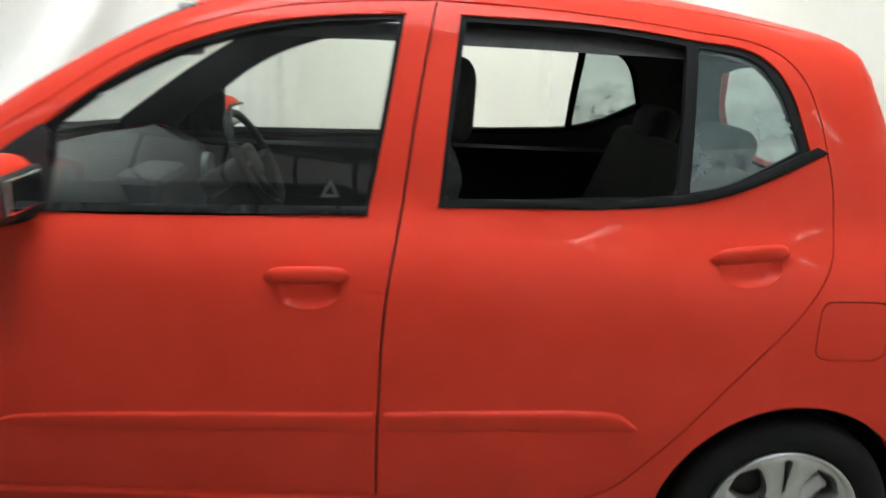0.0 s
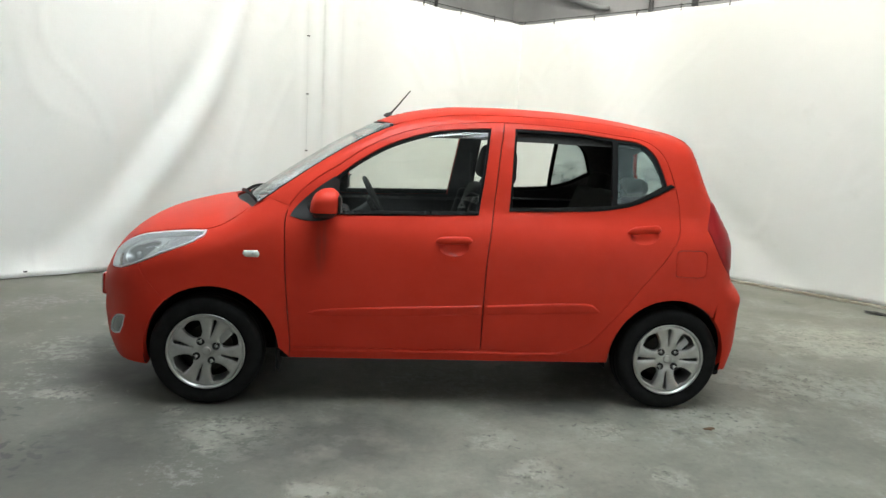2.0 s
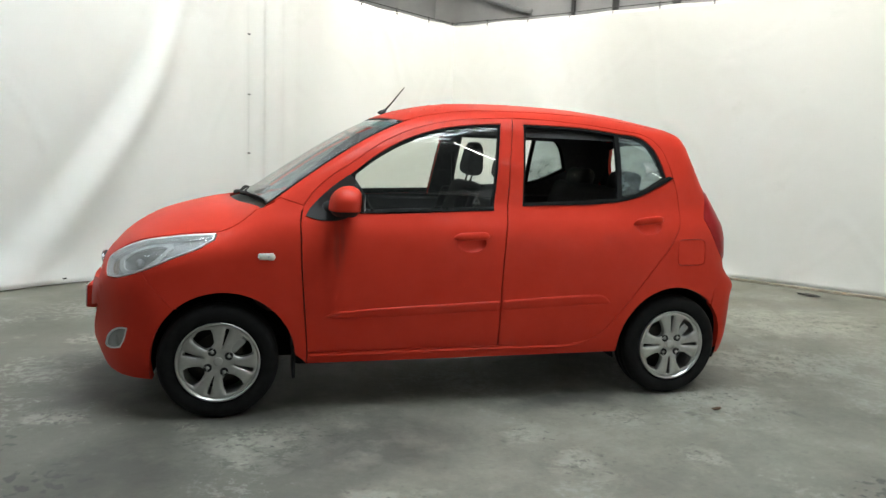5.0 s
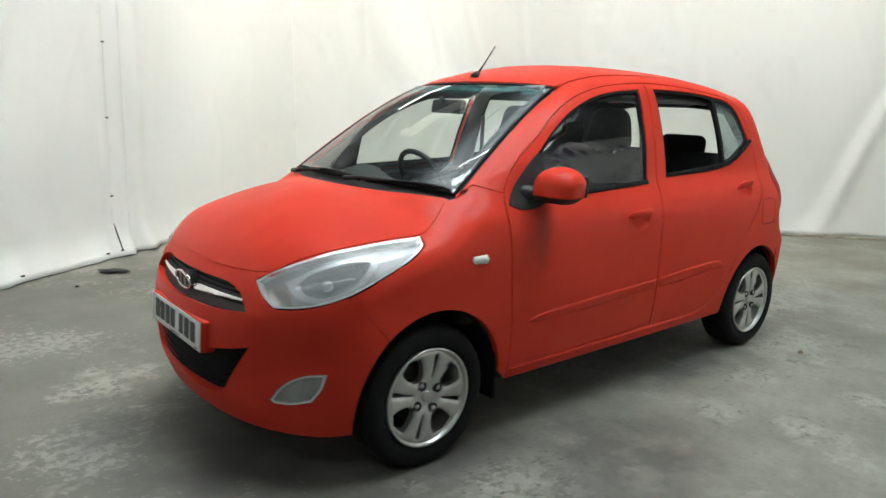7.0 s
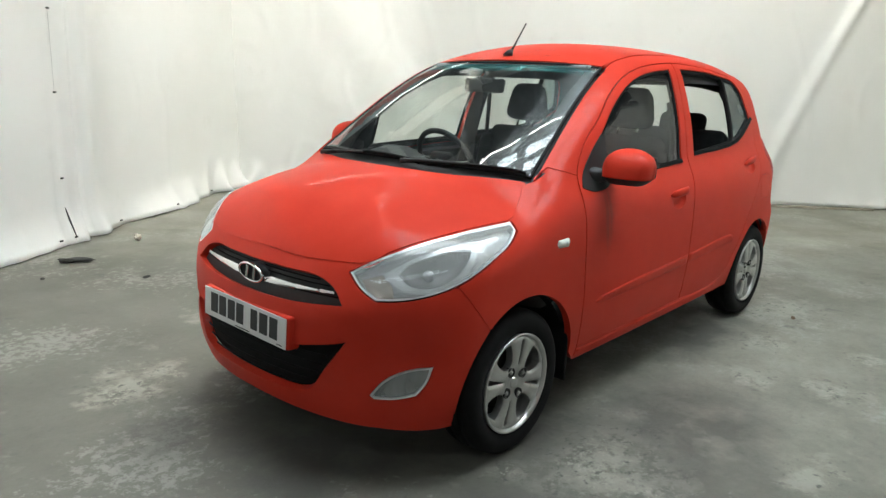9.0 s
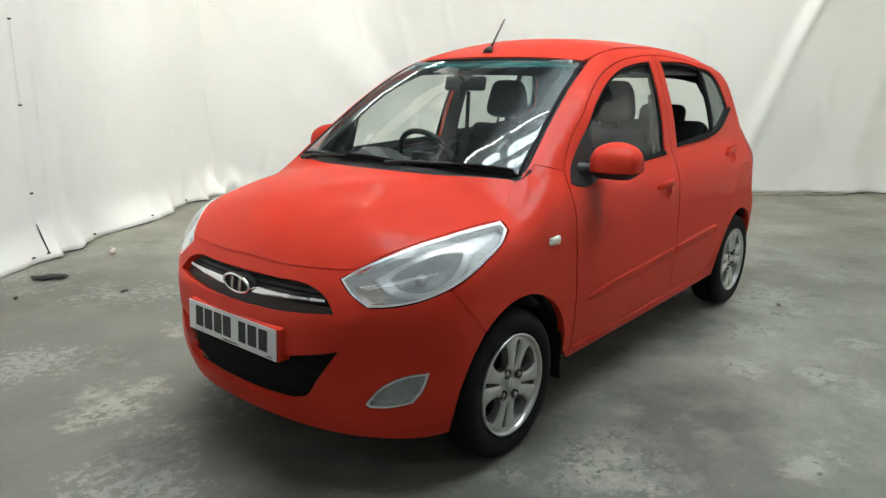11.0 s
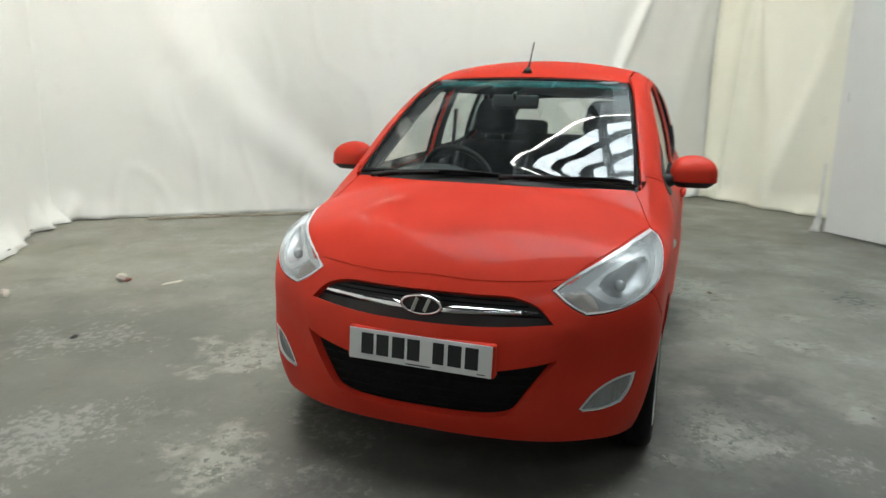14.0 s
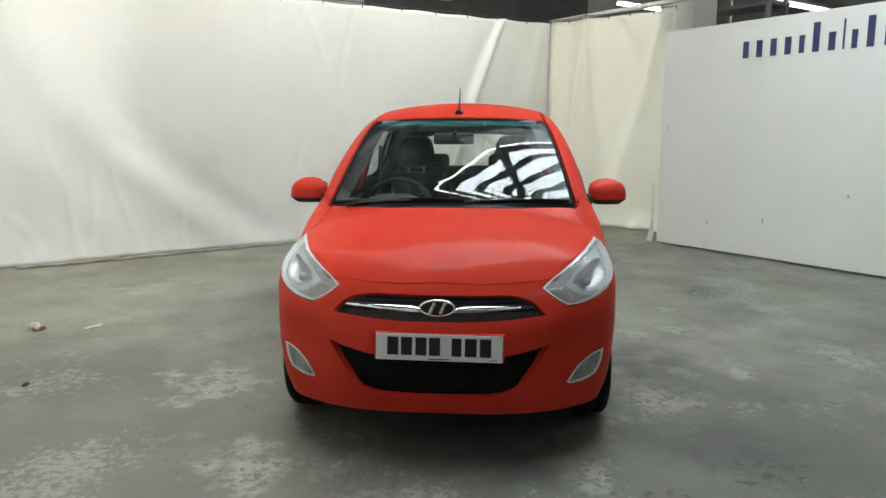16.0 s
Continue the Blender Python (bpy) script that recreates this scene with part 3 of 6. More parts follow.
def add_door(ring, win, bowl, handle_at, lean, waist, label):
    shell = panel("door", ring, "side", [win, bowl], depth=0.022, step=0.04, gap=GAP, raw=True)
    doors = both("door", shell, PAINT, car, label)
    both("handle_recess", panel("handle_recess", shrunk(bowl, -0.002), "side", depth=0.0, step=0.012, dome=-0.018, round_over=0.046, raw=True), PAINT, doors)
    card = [q for q in ring if q[1] < waist]
    both("door_card", panel("door_card", shrunk(np.array(card), 0.010), "side", lift=-0.050, depth=0.03, step=0.06, raw=True), TRIM, doors)
    x, z = handle_at
    # the grip: a flattened bar bowed out over the recess
    verts, faces, k = [], [], 12
    spots = skin([(x + t * 0.092 * math.cos(lean), z + t * 0.092 * math.sin(lean)) for t in np.linspace(-1, 1, 15)], "side")
    out = normal_at(spots)
    for i, t in enumerate(np.linspace(-1, 1, 15)):
        r = math.sqrt(max(0.0, 1 - abs(t) ** 5))
        c = spots[i] + out[i] * (0.003 + 0.016 * (1 - t**4))
        up = np.array([0, 0, 1.0])
        for j in range(k):
            w = 2 * math.pi * j / k
            verts.append(c + up * (0.0235 * max(r, 0.15) * (math.sin(w) if math.sin(w) > 0 else 0.72 * math.sin(w))) + out[i] * (0.010 * max(r, 0.2) * math.cos(w)))
    for i in range(14):
        for j in range(k):
            faces.append((i * k + j, i * k + (j + 1) % k, (i + 1) * k + (j + 1) % k, (i + 1) * k + j))
    faces += [tuple(range(k))[::-1], tuple(range(14 * k, 15 * k))]
    both("door_handle", mesh_of("door_handle", verts, faces), PAINT, doors, "red pull handle")
    return doors


fdoors = add_door(fdoor_ring, fwin_ring, FRONT_BOWL, (0.015, 0.873), 0.04, 1.0, "red front door with a moulded waist strip")
rdoors = add_door(rdoor_ring, rwin_ring, REAR_BOWL, (1.001, 0.952), 0.10, 1.03, "red rear door with a moulded waist strip")


def cut(ring, test):
    return np.array([q for q in ring if test(q)])


# front window: mirror sail, rubber seal, glass
SAIL = [(-0.793, 0.966), (-0.776, 0.996), (-0.665, 1.104), (-0.582, 1.163), (-0.560, 1.145), (-0.565, 0.985), (-0.600, 0.958), (-0.72, 0.947)]
both("mirror_sail", panel("mirror_sail", SAIL, "side", lift=0.003, depth=0.02, step=0.03), BLACK, fdoors)
glass_f = shrunk(smoothed([(-0.566, 0.998), (-0.548, 1.165), (-0.455, 1.238), (-0.308, 1.322), (-0.131, 1.383), (0.022, 1.409), (0.183, 1.423), (0.156, 1.22), (0.125, 1.022)], 0.015), -0.005)
glass_r = shrunk(smoothed([(0.345, 1.427), (0.657, 1.421), (0.842, 1.402), (0.832, 1.080), (0.313, 1.047), (0.328, 1.25)], 0.015), -0.005)
glass_q = shrunk(smoothed([(0.878, 1.398), (1.000, 1.376), (1.050, 1.325), (1.108, 1.190), (0.955, 1.112), (0.868, 1.088)], 0.015), -0.005)
both("window_seal", panel("window_seal", shrunk(fwin_ring, 0.0005), "side", [glass_f], lift=-0.006, depth=0.02, step=0.03, raw=True), RUBBER, fdoors)
both("window_seal", panel("window_seal", shrunk(rwin_ring, 0.0005), "side", [glass_r, glass_q], lift=-0.006, depth=0.02, step=0.03, raw=True), RUBBER, rdoors)
both("window_glass", panel("window_glass", shrunk(glass_f, -0.003), "side", lift=-0.011, depth=0, step=0.06, raw=True), GLASS, fdoors)
# the left rear window is wound down
part("window_glass", mirrored(panel("window_glass", shrunk(glass_r, -0.003), "side", lift=-0.014, depth=0, step=0.06, raw=True)), GLASS, rdoors[1])
both("quarter_glass", panel("quarter_glass", shrunk(glass_q, -0.003), "side", lift=-0.011, depth=0, step=0.05, raw=True), REAR_GLASS, rdoors)
part("sticker", panel("sticker", [(0.030, 1.036), (0.074, 1.038), (0.053, 1.076)], "side", [np.array([(0.042, 1.043), (0.064, 1.044), (0.053, 1.063)])], lift=-0.009, depth=0, step=0.01), STICKER, fdoors[0], "small pale triangular window sticker")
both("belt_moulding", panel("belt_moulding", [(-0.575, 0.979), (0.139, 1.002), (0.139, 1.020), (-0.565, 0.997)], "side", lift=0.006, depth=0.016, step=0.012, dome=0.004, round_over=0.008), RUBBER, fdoors)
both("belt_moulding", panel("belt_moulding", [(0.294, 1.025), (0.852, 1.057), (0.964, 1.085), (1.176, 1.184), (1.150, 1.196), (0.955, 1.106), (0.850, 1.078), (0.297, 1.044)], "side", lift=0.004, depth=0.014, step=0.012, dome=0.004, round_over=0.008), RUBBER, rdoors)
# red frame behind the right front window, seen from ahead through the windscreen
zs = np.linspace(1.0, 1.415, 9)
xs = np.interp(zs, (1.003, 1.22, 1.44), (0.128, 0.162, 0.190))
frame_out, frame_in = (skin(np.stack([xs, zs], 1), "side", d) for d in (-0.013, -0.046))
part("frame_return", mirrored(mesh_of("frame_return", [*frame_out, *frame_in], [(k, k + 1, k + 10, k + 9) for k in range(8)])), PAINT, fdoors[1], "red inner edge of the window frame")
# waist strips moulded into the doors
def waist_strip(line, doors):
    """A flat moulding with a rounded upper lip; line of (x, lower z, upper z)."""
    xs = np.linspace(line[0][0], line[-1][0], 70)
    low, high = (pchip([q[0] for q in line], [q[k] for q in line])(xs) for k in (1, 2))
    shape = ((0.0, -0.001), (0.10, 0.0015), (0.30, 0.0035), (0.72, 0.0052), (0.86, 0.0052), (0.95, 0.0032), (1.0, -0.001))
    rows = []
    for at, rise in shape:
        q = np.stack([xs, low + (high - low) * at], 1)
        ends = np.clip(np.minimum(xs - xs[0], xs[-1] - xs) / 0.02, 0, 1) ** 0.5
        p = cast(*rays(q, "side"))
        rows.append(p + (-0.001 + (rise + 0.001) * ends)[:, None] * normal_at(p))
    n = len(xs)
    verts = [p for row in rows for p in row]
    faces = [(i * n + j, i * n + j + 1, (i + 1) * n + j + 1, (i + 1) * n + j) for i in range(len(rows) - 1) for j in range(n - 1)]
    both("waist_strip", mesh_of("waist_strip", verts, faces), PAINT, doors)


waist_strip(((-0.70, 0.488, 0.492), (-0.66, 0.480, 0.508), (-0.60, 0.478, 0.516), (0.172, 0.502, 0.554)), fdoors)
waist_strip(((0.187, 0.503, 0.555), (0.69, 0.522, 0.577), (0.735, 0.524, 0.572), (0.79, 0.526, 0.532)), rdoors)


def arch(x, z, r, a0, a1, n):
    return [(x + r * math.cos(radians(a)), z + r * math.sin(radians(a))) for a in np.linspace(a0, a1, n)]


FRONT_ARCH = arch(-1.167, 0.283, 0.327, 186, -6, 21)
REAR_ARCH = arch(1.180, 0.283, 0.318, 186, 8, 21)

edge_ws = skin([(-0.985, -0.640), (-0.80, -0.607), (-0.62, -0.575), (-0.45, -0.545), (-0.285, -0.512)], "top")
seam_top = skin([(-1.010, -0.620), (-1.045, -0.640), (-1.085, -0.659), (-1.14, -0.682), (-1.192, -0.699)], "top")
# front wing, from the door seam to the bumper seam, under the headlamp up to the bonnet seam
WING = [(-0.784, 0.250), (-0.782, 0.308), (-0.795, 0.497), (-0.809, 0.703), (-0.813, 0.847), (-0.814, 0.958), (-0.802, 1.010), (-0.905, 1.040), (edge_ws[0][0], edge_ws[0][2]),
        *[(p[0], p[2]) for p in seam_top], (-1.202, 0.852), (-1.273, 0.813), (-1.384, 0.769), (-1.516, 0.708), (-1.465, 0.634), (-1.380, 0.534)]
wing_arch = [q for q in FRONT_ARCH if q[0] > -1.37]
both("front_wing", panel("front_wing", WING + wing_arch[:-1], "side", depth=0.03, step=0.035, gap=GAP), PAINT, car, "red front wing")
repeaters = both("side_repeater", panel("side_repeater", [(-1.006, 0.795), (-0.94, 0.797), (-0.930, 0.778), (-0.938, 0.762), (-1.0, 0.765), (-1.012, 0.778)], "side", lift=0.001, depth=0.004, step=0.008, dome=0.008, round_over=0.012), WHITE_LENS, car, "clear side repeater lamp")

both("repeater_bulb", panel("repeater_bulb", [(-0.966, 0.785), (-0.956, 0.785), (-0.953, 0.780), (-0.956, 0.775), (-0.966, 0.775), (-0.969, 0.780)], "side", lift=0.0085, depth=0.002, step=0.004, dome=0.0015, round_over=0.004), SMOKE, repeaters, "dark bulb behind the lens")
# the side of the body: pillars, roof rail, sill and rear quarter, with the doors let in
DITCH = 0.497
edge_roof = skin([(x, -DITCH) for x in (-0.20, 0.0, 0.25, 0.5, 0.75, 0.95)] + [(1.10, -0.49), (1.24, -0.475)], "top")
edge_tail = skin(tail((1.36, -0.57, 1.36), (1.45, -0.60, 1.20), (1.53, -0.60, 1.08)), "tail")
side_ring = ([(-0.802, 1.012), (-0.905, 1.042)] + [(p[0], p[2]) for p in edge_ws] + [(p[0], p[2]) for p in edge_roof] + [(1.33, 1.385), (1.360, 1.30), (1.392, 1.135)]
             + [(1.352, 0.972), (1.437, 0.805), (1.510, 0.730), (1.512, 0.690), (1.440, 0.608)] + [q for q in REAR_ARCH[::-1] if q[0] < 1.42 and q[1] > 0.25] + [(0.860, 0.250), (-0.785, 0.250), (-0.783, 0.302)])
doors_hole = np.array([*FDOOR[:12], *RDOOR[5:], (0.56, 0.3125), (0.40, 0.312), (0.179, 0.311), (-0.3, 0.3095), (-0.65, 0.3085)])
t = np.linspace(0, 2 * np.pi, 40, endpoint=False)
FLAP = np.stack([1.258 + 0.086 * np.sign(np.cos(t)) * np.abs(np.cos(t)) ** 0.35, 0.795 + 0.071 * np.sign(np.sin(t)) * np.abs(np.sin(t)) ** 0.35], 1)
sides = both("body_side", panel("body_side", side_ring, "side", [shrunk(smoothed(doors_hole, 0.02), -0.0005), FLAP], depth=0.016, step=0.035, gap=GAP), PAINT, car, "red body side with roof rail and sill")
both("sill_moulding", panel("sill_moulding", [(-0.775, 0.300), (0.20, 0.306), (0.60, 0.309), (0.66, 0.318), (0.665, 0.306), (0.61, 0.292), (0.20, 0.288), (-0.775, 0.282)], "side", lift=-0.001, depth=0, step=0.007, dome=0.009, round_over=0.010), PAINT, sides)
both("seam_sheet", panel("seam_sheet", [(-0.935, 1.030), (-0.90, 1.056), (-0.795, 1.030), (-0.795, 0.990), (-0.90, 1.014)], "side", lift=-0.003, depth=0, step=0.015), PAINT, sides)
both("fuel_flap", panel("fuel_flap", shrunk(FLAP, 0.003), "side", depth=0.01, step=0.03, raw=True), PAINT, car)
plain_ring = smoothed(side_ring, 0.03)
trim_ring = np.where((plain_ring[:, 1] > 1.03)[:, None], shrunk(plain_ring, -0.020), shrunk(plain_ring, 0.001))
both("pillar_trim", panel("pillar_trim", trim_ring, "side", [np.minimum(shrunk(fwin_ring, 0.004), (9.0, 1.392)), np.minimum(shrunk(rwin_ring, 0.004), (9.0, 1.388))], lift=-0.034, depth=0.0, step=0.06, raw=True), PILLAR, car)

# roof, headlining, bonnet, windscreen
roof_edge = [(-0.292, -0.50), (-0.345, -0.33), (-0.380, -0.12), (-0.383, 0.0), (-0.380, 0.12), (-0.345, 0.33), (-0.292, 0.50)]
ROOF = [(-0.20, 0.495), (0.5, 0.495), (0.95, 0.495), (1.24, 0.473), (1.33, 0.44), (1.385, 0.2), (1.395, 0.0), (1.385, -0.2), (1.33, -0.44), (1.24, -0.473), (0.95, -0.495), (0.5, -0.495), (-0.20, -0.495)]
roof = part("roof", panel("roof", roof_edge + ROOF, "top", depth=0.02, step=0.045, gap=0.002), PAINT, car, "red roof panel")
# beads and runs of water left on the front of the roof
rng = random.Random(5)
bead_v, bead_f = [], []
for k in range(90):
    x, y = -0.30 + 0.34 * rng.random() ** 1.6, rng.uniform(-0.46, 0.46)
    r, long = rng.uniform(0.004, 0.010), rng.uniform(1.0, 3.0)
    c = skin([(x, y)], "top")[0]
    n0 = len(bead_v)
    for ring, up in ((1.0, 0.0), (0.75, 0.16), (0.0, 0.22)):
        for j in range(8):
            w = 2 * math.pi * j / 8
            bead_v.append((c[0] + r * long * ring * math.cos(w), c[1] + r * ring * math.sin(w), c[2] - 0.0005 + r * up))
    for ring in range(2):
        for j in range(8):
            bead_f.append((n0 + ring * 8 + j, n0 + ring * 8 + (j + 1) % 8, n0 + ring * 8 + 8 + (j + 1) % 8, n0 + ring * 8 + 8 + j))
tagged(part("water_beads", mesh_of("water_beads", bead_v, bead_f), WATER, roof), "beads of water on the roof", kind="stuff")
part("headlining", panel("headlining", roof_edge + ROOF, "top", lift=-0.035, depth=0.0, step=0.08), LINER, car)
both("roof_moulding", panel("roof_moulding", [(-0.285, -0.510), (-0.20, -0.500), (0.5, -0.500), (0.95, -0.500), (1.24, -0.478), (1.24, -0.473), (0.95, -0.495), (0.5, -0.495), (-0.20, -0.495), (-0.27, -0.503)], "top", lift=0.0, depth=0.008, step=0.02, dome=0.001, round_over=0.003), PAINT, car)
BONNET_HALF = [(-1.747, 0.0), (-1.742, -0.19), (-1.706, -0.374), (-1.661, -0.485), (-1.619, -0.520), (-1.514, -0.596), (-1.396, -0.643), (-1.288, -0.677), (-1.195, -0.699), (-1.085, -0.659), (-1.010, -0.620), (-1.055, -0.500), (-1.130, -0.280), (-1.172, 0.0)]
BONNET = BONNET_HALF + [(x, -y) for x, y in BONNET_HALF[-2:0:-1]]
bonnet = part("bonnet", panel("bonnet", BONNET, "top", depth=0.02, step=0.035, gap=GAP), PAINT, car, "red bonnet")
part("seam_sheet", panel("seam_sheet", shrunk(smoothed(BONNET, 0.02), -0.009), "top", [shrunk(smoothed(BONNET, 0.02), 0.02)], lift=-0.003, depth=0, step=0.03, raw=True), PAINT, bonnet)
cowl = [(-1.16, 0.0), (-1.12, -0.28), (-1.045, -0.50), (-0.99, -0.64), (-0.94, -0.625), (-1.02, -0.35), (-1.055, 0.0)]
part("scuttle", panel("scuttle", cowl + [(x, -y) for x, y in cowl[-2:0:-1]], "top", lift=-0.016, depth=0.02, step=0.03), BLACK, car, "black scuttle panel below the windscreen")
SCREEN_HALF = [(-1.085, 0.0), (-1.055, -0.33), (-0.975, -0.628), (-0.80, -0.600), (-0.62, -0.568), (-0.45, -0.538), (-0.295, -0.505), (-0.353, -0.31), (-0.388, -0.12), (-0.392, 0.0)]
screen_ring = smoothed(SCREEN_HALF + [(x, -y) for x, y in SCREEN_HALF[-2:0:-1]], 0.02)
inner = shrunk(screen_ring, 0.011)
windscreen = part("windscreen", panel("windscreen", shrunk(screen_ring, 0.008), "top", lift=-0.004, depth=0, step=0.05, raw=True), SCREEN, car, "windscreen with a tinted sun band")
part("screen_border", panel("screen_border", screen_ring, "top", [inner], lift=-0.002, depth=0.008, step=0.03, raw=True), RUBBER, windscreen, "black glazed border")
band = [(-0.330, 0.475), (-0.370, 0.31), (-0.406, 0.12), (-0.41, 0), (-0.406, -0.12), (-0.370, -0.31), (-0.330, -0.475), (-0.39, -0.485), (-0.43, -0.31), (-0.468, -0.12), (-0.472, 0), (-0.468, 0.12), (-0.43, 0.31), (-0.39, 0.485)]
part("sun_band", panel("sun_band", band, "top", lift=-0.010, depth=0, step=0.05), BAND, windscreen, "green sun band")

# ---- nose ----
HL = (nose((-1.708, -0.432, 0.729)) + nose(*skin([(-1.675, -0.462)] + BONNET_HALF[4:9], "top")) + nose(*skin([(-1.205, 0.852), (-1.273, 0.813), (-1.384, 0.769), (-1.516, 0.709)], "side"))
      + nose((-1.600, -0.681, 0.675), (-1.664, -0.609, 0.657), (-1.700, -0.548, 0.652), (-1.713, -0.490, 0.684)))
GRILLE = nose((-1.779, 0.0, 0.704), (-1.771, -0.178, 0.704), (-1.752, -0.325, 0.700), (-1.749, -0.400, 0.674), (-1.757, -0.452, 0.624), (-1.801, -0.293, 0.611), (-1.821, -0.172, 0.605), (-1.829, 0.0, 0.604))
LOWER = nose((-1.83, 0.0, 0.452), (-1.83, -0.20, 0.453), (-1.827, -0.268, 0.460), (-1.804, -0.367, 0.479), (-1.762, -0.474, 0.503), (-1.793, -0.390, 0.382), (-1.803, -0.335, 0.312), (-1.812, -0.267, 0.286), (-1.823, -0.175, 0.279), (-1.834, 0.0, 0.278))
FOG = nose((-1.718, -0.543, 0.325), (-1.697, -0.583, 0.381), (-1.667, -0.627, 0.416), (-1.628, -0.673, 0.436), (-1.588, -0.715, 0.441), (-1.604, -0.700, 0.380), (-1.628, -0.676, 0.336), (-1.675, -0.614, 0.316), (-1.708, -0.556, 0.312))


def mirror_ring(half):
    """Closes a half outline, whose first and last points lie on the middle line."""
    return half + [(-a, z) for a, z in half[-2:0:-1]]


def flipped(ring):
    r = np.array(ring) * (-1, 1)
    return r[::-1]


grille_ring, lower_ring = smoothed(mirror_ring(GRILLE), 0.014), smoothed(mirror_ring(LOWER), 0.014)
fog_ring, hl_ring = smoothed(FOG, 0.012), smoothed(HL, 0.012)
BUMPER = nose(*skin(BONNET_HALF[:4], "top")) + HL[:1] + HL[::-1][:5] + nose(
    *skin([(-1.516, 0.708), (-1.465, 0.634), (-1.380, 0.534), (-1.434, 0.468), (-1.476, 0.380), (-1.493, 0.290)], "side"), (-1.486, -0.715, 0.190),
    (-1.641, -0.607, 0.192), (-1.713, -0.468, 0.188), (-1.777, -0.256, 0.192), (-1.80, 0.0, 0.198))
bumper = part("front_bumper", panel("front_bumper", mirror_ring(BUMPER), "nose", [grille_ring, lower_ring, fog_ring, flipped(fog_ring)], depth=0.03, step=0.03, gap=0.0025), PAINT, car, "red front bumper with a wide lower opening")
# thin sheets behind the seams round the bumper
seam = nose(*skin(BONNET_HALF[:4], "top"))
strip = [(-a, z + 0.014) for a, z in seam[:0:-1]] + [(a, z + 0.014) for a, z in seam] + [(a, z - 0.014) for a, z in seam[::-1]] + [(-a, z - 0.014) for a, z in seam[1:]]
part("seam_sheet", panel("seam_sheet", strip, "nose", lift=-0.0025, depth=0, step=0.02), PAINT, bumper)
flank = nose(*skin([(-1.510, 0.702), (-1.465, 0.634), (-1.385, 0.538)], "side"))
both("seam_sheet", panel("seam_sheet", [(a - 0.016, z) for a, z in flank] + [(a + 0.016, z) for a, z in flank[::-1]], "nose", lift=-0.0025, depth=0, step=0.02), PAINT, (bumper, bumper))
part("grille_mesh", panel("grille_mesh", shrunk(grille_ring, -0.006), "nose", lift=-0.028, depth=0, step=0.03, raw=True), BLACK, bumper, "black grille")
part("lower_grille", panel("lower_grille", shrunk(lower_ring, -0.006), "nose", lift=-0.034, depth=0, step=0.03, raw=True), RUBBER, bumper, "black lower grille")
for z, w in ((0.435, 0.40), (0.40, 0.38), (0.365, 0.355), (0.33, 0.325), (0.30, 0.28)):
    a = skin(nose(*[(-1.80, y, z) for y in np.linspace(-w, w, 15)]), "nose", -0.022)
    part("grille_slat", rod("grille_slat", a, 0.003, 6), RUBBER, bumper)
for z, w in ((0.695, 0.33), (0.680, 0.38), (0.648, 0.43)):
    a = skin(nose(*[(-1.78, y, z) for y in np.linspace(-w, w, 15)]), "nose", -0.022)
    part("grille_slat", rod("grille_slat", a, 0.003, 6), RUBBER, bumper)
chrome = nose((-1.80, -0.066, 0.654), (-1.80, -0.10, 0.663), (-1.79, -0.14, 0.665), (-1.77, -0.28, 0.665), (-1.757, -0.398, 0.664), (-1.757, -0.402, 0.657), (-1.77, -0.32, 0.653), (-1.79, -0.20, 0.646), (-1.80, -0.12, 0.642), (-1.81, -0.066, 0.642))
both("chrome_bar", panel("chrome_bar", chrome, "nose", lift=-0.012, depth=0.015, step=0.006, dome=0.005, round_over=0.007), CHROME, bumper, "chrome grille bar")
badge_at = Vector(skin(nose((-1.81, 0.0, 0.657)), "nose")[0])
tilt = pose(badge_at.x - 0.004, 0, badge_at.z, 0, -9, 0)
tt = np.linspace(0, 2 * np.pi, 40, endpoint=False)
ring_v, ring_f = [], []
for a in tt:
    c = np.array([0, 0.071 * math.cos(a), 0.0345 * math.sin(a)])
    d = np.array([0, math.cos(a) / 0.071, math.sin(a) / 0.0345])
    d = d / np.linalg.norm(d)
    for b in np.linspace(0, 2 * np.pi, 8, endpoint=False):
        ring_v.append(c + 0.0055 * math.cos(b) * d + np.array([-0.006 * math.sin(b), 0, 0]))
for i in range(40):
    for j in range(8):
        ring_f.append((i * 8 + j, i * 8 + (j + 1) % 8, (i + 1) % 40 * 8 + (j + 1) % 8, (i + 1) % 40 * 8 + j))
badge = part("badge", mesh_of("badge", ring_v, ring_f), CHROME, car, "chrome oval badge", tilt)
part("badge_back", mesh_of("badge_back", [(0.006, 0.071 * math.cos(a), 0.0345 * math.sin(a)) for a in tt], [tuple(range(40))[::-1]], False), BLACK, badge)
for y in (-0.022, 0.022):
    part("badge_bar", box("badge_bar", 0.006, 0.014, 0.056, 0.002, (-0.001, 0, 0)), CHROME, badge, m=pose(0, y, 0, 24, 0, 0))
part("badge_holder", turned("badge_holder", [(0.0, -0.02), (0.05, -0.02), (0.055, 0.0), (0.0, 0.0)], 24), BLACK, bumper, m=pose(badge_at.x + 0.024, 0, badge_at.z, 0, 0, 90) @ Matrix.Diagonal((1.25, 1, 0.60, 1)))
